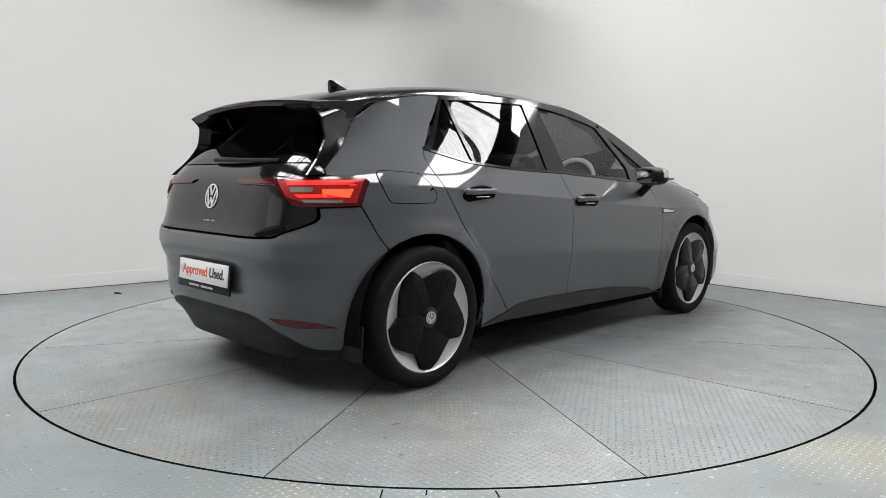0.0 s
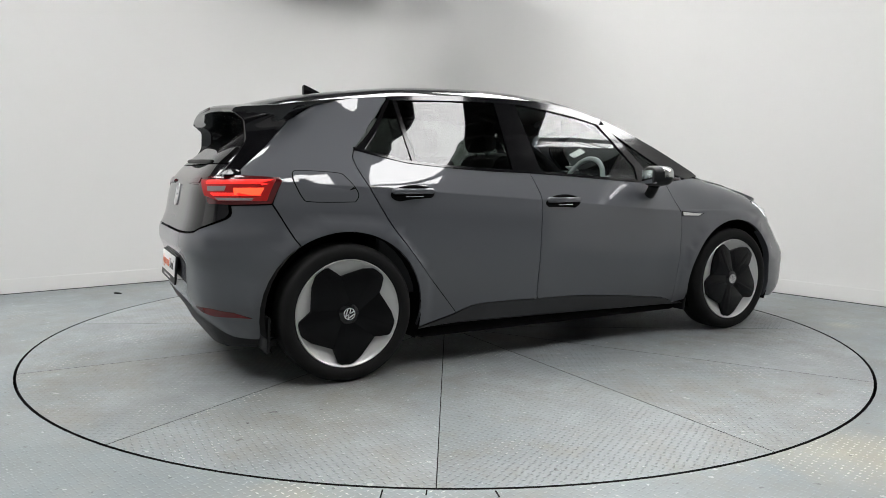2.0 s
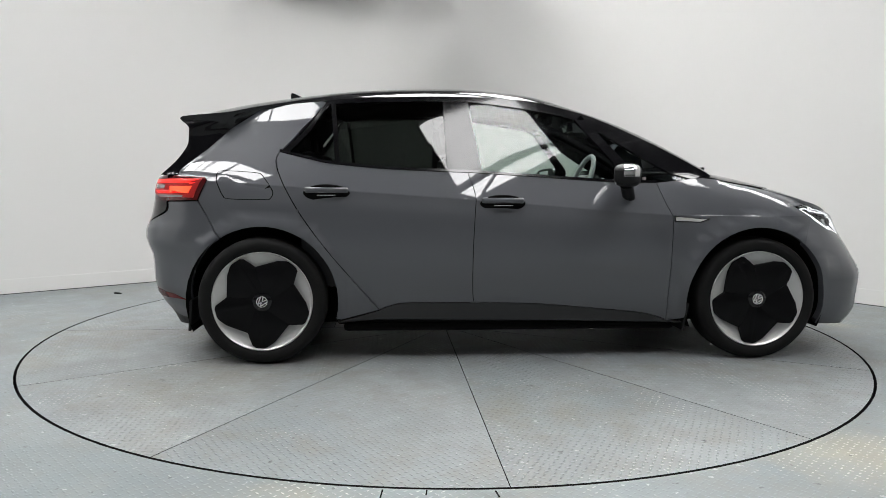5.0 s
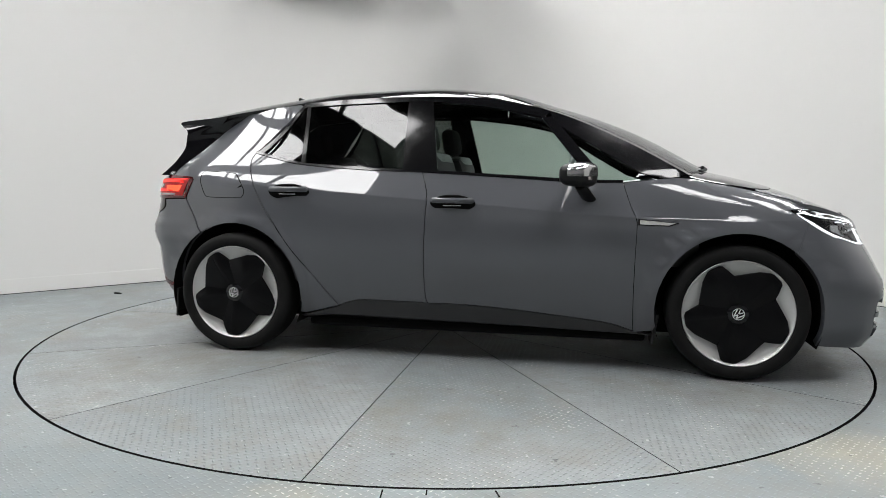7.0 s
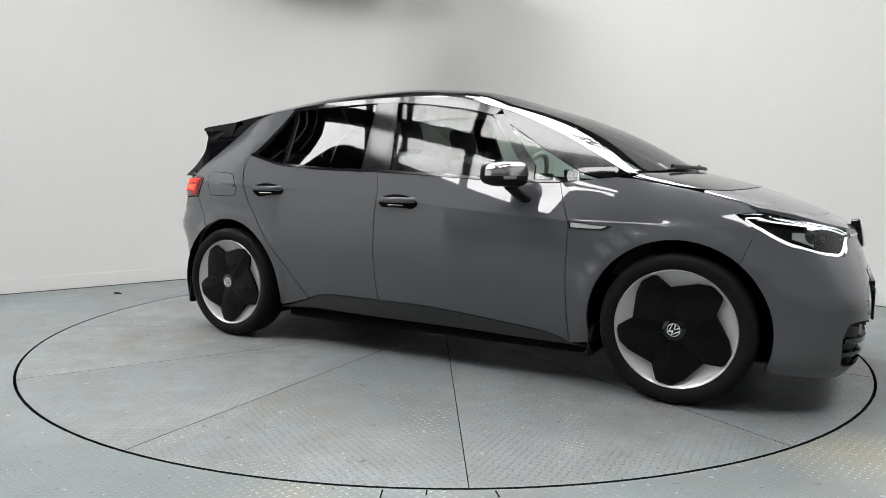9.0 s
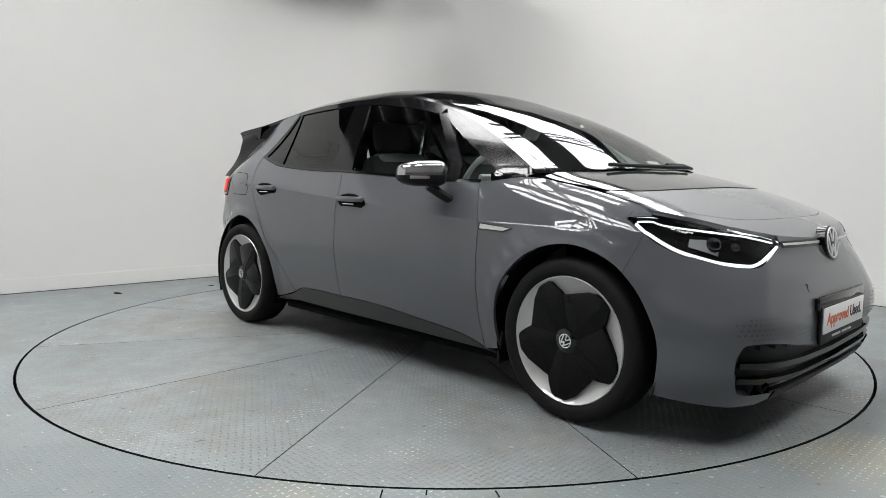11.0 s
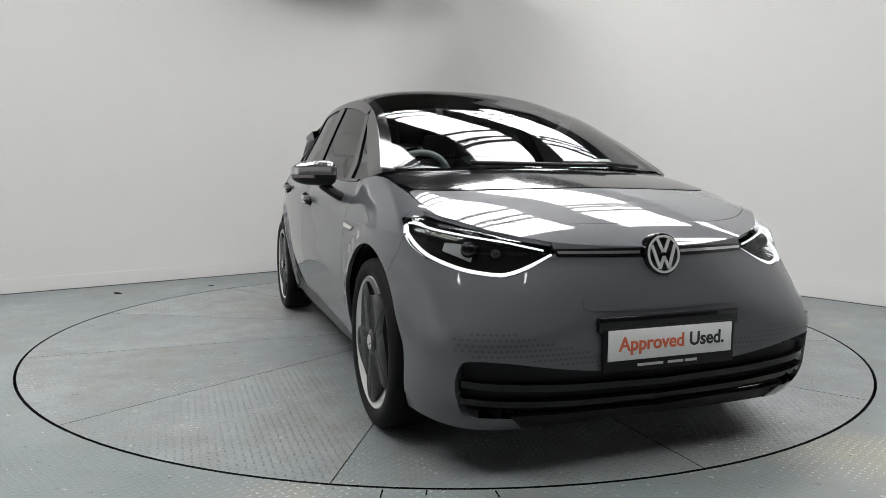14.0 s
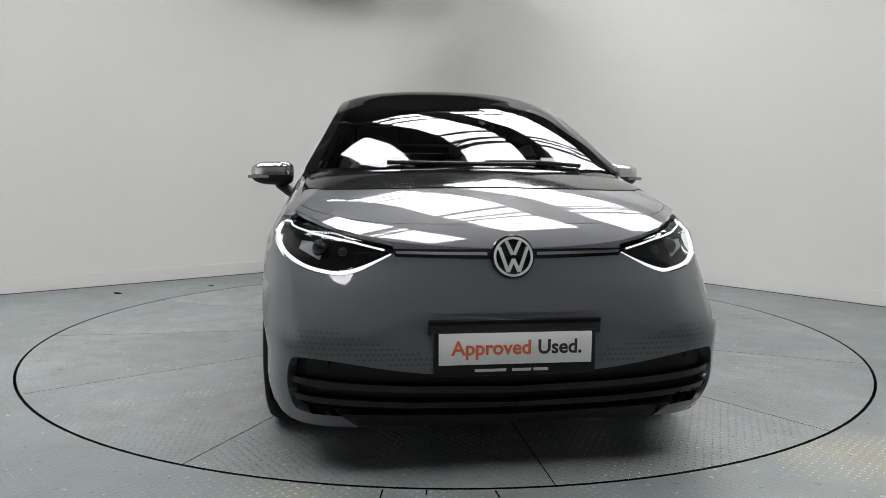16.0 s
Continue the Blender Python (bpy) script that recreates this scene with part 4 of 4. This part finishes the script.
    wv = [(x, -0.93) for x in np.linspace(1.455, 2.50, 10)] + [(2.50, 0.0)] + [(x, 0.93) for x in np.linspace(2.50, 1.455, 10)] + [(1.455, 0.0)]
    w = panel("windscreen", [(wv, top)], WIND_GLASS, car, gap=0, off=0.001, thick=0, cell=0.08, label="clear raked windscreen")
    w.visible_shadow = False
    for v0, v1 in ((-1, -0.925), (0.925, 1)):
        panel("windscreen_edge", [([(1.44, v0), (2.52, v0), (2.52, v1), (1.44, v1)], top)], GLOSS_BLACK, car, gap=0, cell=0.08)
    base = [top(2.50, v) for v in np.linspace(-1, 0, 10)]
    cowl_front = soft([(2.84, -0.712), (2.93, -0.62), (2.99, -0.42), (3.02, -0.2), (3.025, 0.0)])
    panel("cowl", [([(p[0] - 0.03, p[1]) for p in base] + cowl_front[::-1] + [(2.70, -0.735), (2.55, -0.735)], bonnet)], GLOSS_BLACK, car, both=True, gap=0.001, off=0.003, label="gloss black cowl panel")
    lid = soft([(3.345, 0.0), (3.34, -0.18), (3.315, -0.38), (3.26, -0.53), (3.16, -0.66), (3.06, -0.725), (2.95, -0.738), (2.85, -0.733)])
    panel("bonnet", [(cowl_front[1:] + lid[:-1] + [(2.85, -0.730)], bonnet)], PAINT, car, both=True)
    edge = [belt(*p) for p in rim_line(0.41, 0.0)]
    panel("nose_panel", [(lid[:-8] + [(3.085, -0.752), (3.16, -0.713), (3.235, -0.655), (3.31, -0.588), (3.37, -0.50)] + [(p[0], p[1]) for p in edge], bonnet)], PAINT, car, both=True, gap=0.0005)
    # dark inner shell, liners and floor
    # the shell is a backing added behind the panels, coloured as their gaps' shade
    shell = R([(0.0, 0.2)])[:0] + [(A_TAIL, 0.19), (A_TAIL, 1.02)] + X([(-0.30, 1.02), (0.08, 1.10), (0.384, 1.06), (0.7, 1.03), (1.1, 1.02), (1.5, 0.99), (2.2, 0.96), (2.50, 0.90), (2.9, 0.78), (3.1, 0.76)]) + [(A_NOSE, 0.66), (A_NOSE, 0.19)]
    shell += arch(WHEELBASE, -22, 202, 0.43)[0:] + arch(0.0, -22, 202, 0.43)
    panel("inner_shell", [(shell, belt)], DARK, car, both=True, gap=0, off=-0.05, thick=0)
    for hx in (0.0, WHEELBASE):
        for s in (-1, 1):
            bm = bmesh.new()
            rows = [[bm.verts.new((hx + 0.412 * math.cos(a), s * y, max(0.15, HUB_Z + 0.412 * math.sin(a)))) for a in np.linspace(radians(-24), radians(204), 24)] for y in (0.845, 0.50)]
            for k in range(23):
                bm.faces.new((rows[0][k], rows[0][k + 1], rows[1][k + 1], rows[1][k]))
            bm.faces.new(rows[1])
            part("wheel_liner", bm, DARK, car)
    bm = bmesh.new()
    box(bm, (3.9, 1.0, 0.05), (1.42, 0, 0.18), bevel=0.02)
    box(bm, (1.9, 1.56, 0.05), (1.38, 0, 0.185), bevel=0.02)
    part("underbody", bm, DARK, car)


def build_wheel():
    """A wheel round the y axis, its outer face towards -y."""
    wheel = new("wheel")
    bm = bmesh.new()
    prof = [(0.268, -0.085), (0.285, -0.100), (0.315, -0.103), (0.334, -0.095), (0.345, -0.075), (0.348, -0.04), (0.348, 0.04), (0.345, 0.075), (0.33, 0.10), (0.29, 0.10), (0.268, 0.085)]
    part("tyre", lathe(bm, prof, 72, close=True), RUBBER, wheel)
    rim = part("rim", lathe(bmesh.new(), [(0.262, 0.08), (0.262, -0.075), (0.272, -0.090), (0.268, -0.094), (0.255, -0.080), (0.16, -0.06), (0.0, -0.055)], 72), SILVER, wheel, "machined silver alloy rim")
    turn = Matrix.Rotation(HALF_PI, 4, "X")
    blades = []
    for k in range(5):
        a = radians(90 + 72 * k)
        u, w = Vector((math.cos(a), math.sin(a))), Vector((-math.sin(a), math.cos(a)))
        pts = []
        for deg, r in ((-50, 0.05), (-21, 0.192), (-15, 0.217), (-9, 0.252), (-5, 0.259), (5, 0.259), (9, 0.256), (20, 0.234), (51, 0.192), (40, 0.05)):
            pts.append((r * math.cos(radians(deg)), r * math.sin(radians(deg))))
        bm = bmesh.new()
        prism(bm, [tuple(u * p + w * q) for p, q in pts], 0.022, turn.to_4x4() @ Matrix.Translation((0, 0, 0.070)), bevel=0.006)
        bmesh.ops.recalc_face_normals(bm, faces=bm.faces[:])
        part("spoke_insert", bm, INSERT, rim, "gloss black spoke insert", smooth=25)
        bm = bmesh.new()
        m = turn.to_4x4() @ Matrix.Translation((0, 0, 0.084))
        prism(bm, [tuple(u * p + w * q) for p, q in ((0.04, -0.014), (0.235, -0.016), (0.235, 0.016), (0.04, 0.014))], 0.009, m, bevel=0.004)
        bmesh.ops.recalc_face_normals(bm, faces=bm.faces[:])
        part("spoke_rib", bm, INSERT, rim, smooth=25)
    cap = part("hub_cap", lathe(bmesh.new(), [(0.052, -0.06), (0.052, -0.092), (0.036, -0.1), (0.0, -0.101)], 32), GLOSS_BLACK, wheel)
    emblem("emblem", 0.030, turn.to_4x4() @ Matrix.Translation((0, 0, 0.1005)), cap)
    return wheel


def emblem(name, r, m, parent, label="round silver emblem"):
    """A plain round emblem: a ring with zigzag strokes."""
    bm = bmesh.new()
    n = 40
    for k in range(n):
        a0, a1 = 2 * math.pi * k / n, 2 * math.pi * (k + 1) / n
        vs = [(r * f * math.cos(a), r * f * math.sin(a)) for a, f in ((a0, 1.0), (a1, 1.0), (a1, 0.88), (a0, 0.88))]
        prism(bm, vs, r * 0.05, m)
    for x0, y0, x1, y1 in ((-0.36, 0.78, -0.04, 0.1), (0.36, 0.78, 0.04, 0.1), (-0.72, 0.48, -0.28, -0.76), (0.72, 0.48, 0.28, -0.76), (-0.28, -0.76, 0.0, -0.12), (0.28, -0.76, 0.0, -0.12)):
        d = Vector((x1 - x0, y1 - y0)).normalized()
        w = Vector((-d.y, d.x)) * 0.085
        vs = [tuple((Vector(p) + w * t) * r) for p, t in (((x0, y0), 1), ((x0, y0), -1), ((x1, y1), -1), ((x1, y1), 1))]
        prism(bm, vs, r * 0.05, m)
    bmesh.ops.recalc_face_normals(bm, faces=bm.faces[:])
    return part(name, bm, BRIGHT, parent, label, smooth=0)


def sign_plate(car, at, turn, backing):
    """The show plate: white, framed in black, with its words."""
    m = pose(*at, *turn)
    holder = part("show_plate", box(bmesh.new(), (0.545, 0.150, 0.012), (0, -0.012, 0), bevel=0.004), SATIN_BLACK, car, "white show plate in a black holder")
    holder.matrix_basis = m
    part("plate_face", box(bmesh.new(), (0.515, 0.105, 0.004), (0, 0.0045, 0.0075), bevel=0.001), WHITE, holder)
    lettering("orange_lettering", "Approved", 0.066, pose(-0.215, -0.014, 0.0098), ORANGE, holder)
    lettering("black_lettering", "Used.", 0.066, pose(0.072, -0.014, 0.0098), INK, holder)
    bm = bmesh.new()
    for x, w in ((-0.085, 0.105), (0.02, 0.065), (0.085, 0.05)):
        box(bm, (w, 0.009, 0.002), (x, -0.068, 0.0065))
    part("dealer_line", bm, PALE_INK, holder, smooth=0)
    if backing:
        part("plate_recess", box(bmesh.new(), (0.58, 0.05, 0.02), (0, 0.075, -0.008), bevel=0.004), GLOSS_BLACK, car).matrix_basis = m


def build_fittings(car):
    for s in (-1, 1):
        # door handles, each on a near-black oval coloured as the shade of its pocket
        for x, z in ((0.352, 0.938), (1.304, 0.886)):
            y = flank(x, z)
            h = new("door_handle")
            h.parent = car
            h.matrix_basis = pose(x, s * y, z, 0, 0, 0)
            bm = bmesh.new()
            lathe(bm, [(0.0, 0.002), (0.121, 0.001), (0.124, 0.004), (0.116, 0.008), (0.0, 0.0065)], 36)
            bmesh.ops.transform(bm, matrix=Matrix.Diagonal((1.0, 1.5, 0.40, 1)), verts=bm.verts[:])
            lean = pose(0, 0, 0, -16 * s, 0, 0)
            bmesh.ops.transform(bm, matrix=lean @ Matrix.Diagonal((1, s, 1, 1)), verts=bm.verts[:])
            bmesh.ops.recalc_face_normals(bm, faces=bm.faces[:])
            part("pocket", bm, DARK, h, "dark oval standing for the shaded handle pocket")
            bm = bmesh.new()
            box(bm, (0.235, 0.028, 0.032), (0, s * 0.026, 0.014), bevel=0.012)
            for v in bm.verts:
                f = abs(v.co.x) / 0.118
                v.co.y -= s * 0.014 * f**2
                v.co.z += 0.006 * (1 - f * f)
            part("grip", bm, PAINT, h, smooth=60)
            bm = bmesh.new()
            box(bm, (0.10, 0.02, 0.006), (0, s * 0.020, -0.012), bevel=0.002)
            part("grip_trim", bm, CHROME, h, "chrome strip")
        # mirrors
        mir = new("door_mirror")
        mir.parent = car
        mir.matrix_basis = pose(1.965, s * 0.955, 1.035, 0, 0, s * 16)
        bm = bmesh.new()
        bmesh.ops.create_uvsphere(bm, u_segments=28, v_segments=18, radius=1.0)
        for v in bm.verts:
            x, y, z = v.co
            sq = lambda t: math.copysign(abs(t) ** 0.62, t)
            v.co = (sq(x) * 0.075 - 0.02 * y * s, sq(y) * 0.116, sq(z) * (0.056 - 0.012 * y * s) + (0.012 if z > 0 else 0.0))
            v.co.x = max(v.co.x, -0.062 - 0.02 * y * s)
        low = bm.copy()
        bmesh.ops.scale(low, vec=(0.97, 0.985, 0.975), verts=low.verts[:])
        for co, no in (((0, 0, -0.002), (0, 0, 1)), ((-0.022, 0, 0), (1, 0, 0))):
            bmesh.ops.bisect_plane(bm, geom=bm.verts[:] + bm.edges[:] + bm.faces[:], plane_co=co, plane_no=no, clear_inner=True)
        part("mirror_cap", bm, CAP, mir, "satin silver mirror cap", smooth=60)
        part("mirror_housing", low, SATIN_BLACK, mir, "black lower mirror housing", smooth=60)
        bm = bmesh.new()
        box(bm, (0.012, 0.13, 0.016), (0.071 - 0.012 * s * 0.3, s * 0.035, -0.012), (0, 0, -10 * s), bevel=0.004)
        part("indicator", bm, CLEAR_LENS, mir)
        bm = bmesh.new()
        box(bm, (0.008, 0.175, 0.085), (-0.061, 0, 0.002), (0, 0, 0), bevel=0.004)
        part("mirror_glass", bm, CHROME, mir)
        bm = bmesh.new()
        tube(bm, [(0.0, -s * 0.04, -0.05), (0.01, -s * 0.09, -0.085), (0.02, -s * 0.15, -0.12)], 0.035, 10, 0.7)
        part("mirror_arm", bm, SATIN_BLACK, mir)
        # mud flaps
        part("mud_flap", box(bmesh.new(), (0.015, 0.20, 0.17), (-0.392, s * 0.74, 0.268), (0, 4, 0), bevel=0.004), SATIN_BLACK, car)
        part("mud_flap", box(bmesh.new(), (0.015, 0.16, 0.16), (2.372, s * 0.755, 0.24), (0, 10, 0), bevel=0.004), SATIN_BLACK, car)
    # spoiler
    bm = bmesh.new()
    rows = []
    for v in np.linspace(-1, 1, 21):
        y = 0.60 * v
        z = 1.358 + 0.040 * (1 - v * v)
        back = -0.485 - 0.035 * (1 - v * v)
        rows.append([bm.verts.new(p) for p in ((-0.16, y, z + 0.030), (back + 0.06, y, z + 0.006), (back + 0.012, y, z - 0.002), (back, y, z - 0.012), (back + 0.014, y * 0.985, z - 0.030), (-0.40, y * 0.95, z - 0.048), (-0.27, y * 0.93, z - 0.075))])
    for a, b in zip(rows, rows[1:]):
        for k in range(6):
            bm.faces.new((a[k], b[k], b[k + 1], a[k + 1]))
    for r in (rows[0], rows[-1]):
        bm.faces.new(r)
    bmesh.ops.recalc_face_normals(bm, faces=bm.faces[:])
    sp = part("roof_spoiler", bm, GLOSS_BLACK, car, "gloss black roof spoiler")
    part("brake_light", box(bmesh.new(), (0.008, 0.30, 0.012), (-0.515, 0, 1.383), bevel=0.002), DARK_RED, sp)
    # aerial
    bm = bmesh.new()
    prism(bm, [(-0.085, 0.0), (0.075, 0.0), (0.05, 0.012), (0.0, 0.022), (-0.055, 0.055), (-0.078, 0.062), (-0.085, 0.05)], 0.03, pose(0.13, 0.015, 1.502, 90, 0, 0), bevel=0.006)
    bmesh.ops.recalc_face_normals(bm, faces=bm.faces[:])
    part("roof_aerial", bm, GLOSS_BLACK, car, smooth=30)
    # wipers
    bm = tube(bmesh.new(), [(-0.585, 0.12, 1.105), (-0.592, 0.0, 1.104), (-0.592, -0.16, 1.100), (-0.585, -0.30, 1.098), (-0.560, -0.45, 1.095)], 0.011)
    part("rear_wiper", bm, SATIN_BLACK, car)
    bm = bmesh.new()
    tube(bm, [(2.70, 0.28, 1.082), (2.715, 0.0, 1.082), (2.64, -0.38, 1.088)], 0.010)
    tube(bm, [(2.60, 0.52, 1.080), (2.66, 0.30, 1.094), (2.70, 0.05, 1.092)], 0.009)
    part("front_wiper", bm, SATIN_BLACK, car)
    # plates and emblems
    sign_plate(car, (3.552, 0.0, 0.458), (90, 0, 90), True)
    sign_plate(car, (-0.722, 0.0, 0.545), (90 - 6, 0, -90), False)
    p, n = normal_at(belt, A_NOSE, 0.755)
    m = pose(3.484, 0, 0.757, 90, 0, 90)
    disc = part("front_emblem", lathe(bmesh.new(), [(0.074, -0.03), (0.074, 0.008), (0.066, 0.013), (0.0, 0.014)], 40, axis="z"), PILLAR, car, "round black and silver emblem")
    disc.matrix_basis = m @ pose(0, 0, 0, -8, 0, 0)
    emblem("emblem", 0.067, Matrix.Translation((0, 0, 0.0135)), disc)
    ob = emblem("rear_emblem", 0.062, Matrix(), car)
    ob.matrix_basis = pose(-0.671, 0, 0.925, 90 - 12, 0, -90)
    bm = bmesh.new()
    for x, w in ((-0.045, 0.018), (-0.008, 0.040), (0.045, 0.034)):
        box(bm, (w, 0.028, 0.003), (x, 0, 0))
    part("model_mark", bm, SILVER, car, smooth=0).matrix_basis = pose(-0.694, 0.0, 0.795, 90 - 14, 0, -90)


def build_seat(car, x, y, pale=True):
    seat = new("seat")
    seat.parent = car
    seat.matrix_basis = pose(x, y, 0.0)
    part("cushion", box(bmesh.new(), (0.52, 0.50, 0.16), (0.05, 0, 0.56), (0, -6, 0), bevel=0.05), SEAT_DARK, seat)
    part("backrest", box(bmesh.new(), (0.14, 0.50, 0.60), (-0.26, 0, 0.86), (0, -14, 0), bevel=0.055), SEAT_DARK, seat)
    part("shoulder_pad", box(bmesh.new(), (0.145, 0.40, 0.10), (-0.325, 0, 1.115), (0, -14, 0), bevel=0.04), SEAT_PALE if pale else SEAT_DARK, seat)
    part("headrest", box(bmesh.new(), (0.10, 0.27, 0.19), (-0.375, 0, 1.27), (0, -10, 0), bevel=0.045), SEAT_DARK, seat)
    bm = bmesh.new()
    for s in (-1, 1):
        tube(bm, [(-0.345, s * 0.06, 1.10), (-0.37, s * 0.06, 1.22)], 0.007)
    part("headrest_post", bm, CHROME, seat)


def build_interior(car):
    for y in (-0.37, 0.37):
        build_seat(car, 1.42, y)
        build_seat(car, 0.52, y, False)
    bm = bmesh.new()
    prism(bm, [(1.98, 0.55), (1.98, 0.86), (2.03, 0.95), (2.15, 0.985), (2.42, 0.975), (2.60, 0.98), (2.60, 0.55)], 1.30, Matrix(((1, 0, 0, 0), (0, 0, 1, -0.65), (0, 1, 0, 0), (0, 0, 0, 1))), bevel=0.02)
    bmesh.ops.recalc_face_normals(bm, faces=bm.faces[:])
    part("dashboard", bm, SEAT_DARK, car, smooth=30)
    part("centre_screen", box(bmesh.new(), (0.02, 0.25, 0.15), (1.99, 0.0, 1.00), (0, -8, 0), bevel=0.006), GLOSS_BLACK, car)
    part("driver_display", box(bmesh.new(), (0.02, 0.16, 0.10), (1.97, -0.37, 1.00), (0, -8, 0), bevel=0.006), GLOSS_BLACK, car)
    wheel = new("steering_wheel")
    wheel.parent = car
    wheel.matrix_basis = pose(1.86, -0.37, 0.985, 0, -68, 0)
    bm = bmesh.new()
    lathe(bm, [(0.185 + 0.017 * math.cos(t), 0.014 * math.sin(t)) for t in np.linspace(0, 2 * math.pi, 10, endpoint=False)], 40, axis="z", close=True)
    part("wheel_ring", bm, TRIM_PALE, wheel, "pale grey steering wheel ring")
    part("wheel_hub", box(bmesh.new(), (0.13, 0.17, 0.04), (0, 0, -0.01), bevel=0.016), TRIM_PALE, wheel)
    bm = box(bmesh.new(), (0.03, 0.36, 0.018), (0, 0, -0.005), bevel=0.006)
    part("wheel_spoke", box(bm, (0.17, 0.03, 0.016), (-0.09, 0, -0.005), bevel=0.005), TRIM_PALE, wheel)
    part("rear_view_mirror", box(bmesh.new(), (0.03, 0.24, 0.065), (1.86, 0.0, 1.36), (0, -10, 0), bevel=0.012), GLOSS_BLACK, car)
    for s in (-1, 1):
        part("door_lining", box(bmesh.new(), (1.9, 0.05, 0.62), (1.15, s * 0.745, 0.70), (0, 1.5, 0), bevel=0.02), SEAT_DARK, car)
    part("parcel_shelf", box(bmesh.new(), (0.55, 1.10, 0.03), (-0.08, 0, 1.02), bevel=0.01), SEAT_DARK, car)
    part("cabin_floor", box(bmesh.new(), (2.3, 1.4, 0.03), (1.15, 0, 0.42)), SEAT_DARK, car)
    part("permit_holder", box(bmesh.new(), (0.003, 0.11, 0.06), (2.42, 0.44, 1.105), (0, -58, 0)), WHITE, car, "pale square paper behind the windscreen")


def build_car():
    car = tagged(new("car"), "grey five-door electric hatchback with black roof and lit lamps", "car")
    build_body(car)
    wheel = build_wheel()
    wheel.parent = car
    wheel.matrix_basis = pose(0, -0.775, HUB_Z, 0, 40, 0)
    copy_thing(wheel, pose(WHEELBASE, -0.775, HUB_Z, 0, 44, 0))
    copy_thing(wheel, pose(0, 0.775, HUB_Z, 0, 0, 180))
    copy_thing(wheel, pose(WHEELBASE, 0.775, HUB_Z, 0, 30, 180))
    build_fittings(car)
    build_interior(car)
    return car


def motions():
    walk(table, [(t, pose(0, 0, 0, 0, 0, a)) for t, a in TURN])
    rows = []
    for t, a in TURN:
        c, s = math.cos(radians(a)), math.sin(radians(a))
        rows.append((t, pose(c * CAR_X - s * CAR_Y, s * CAR_X + c * CAR_Y, 0.0, 0, 0, a)))
    walk(car, rows)


build_place()
table = build_turntable()
car = build_car()
motions()
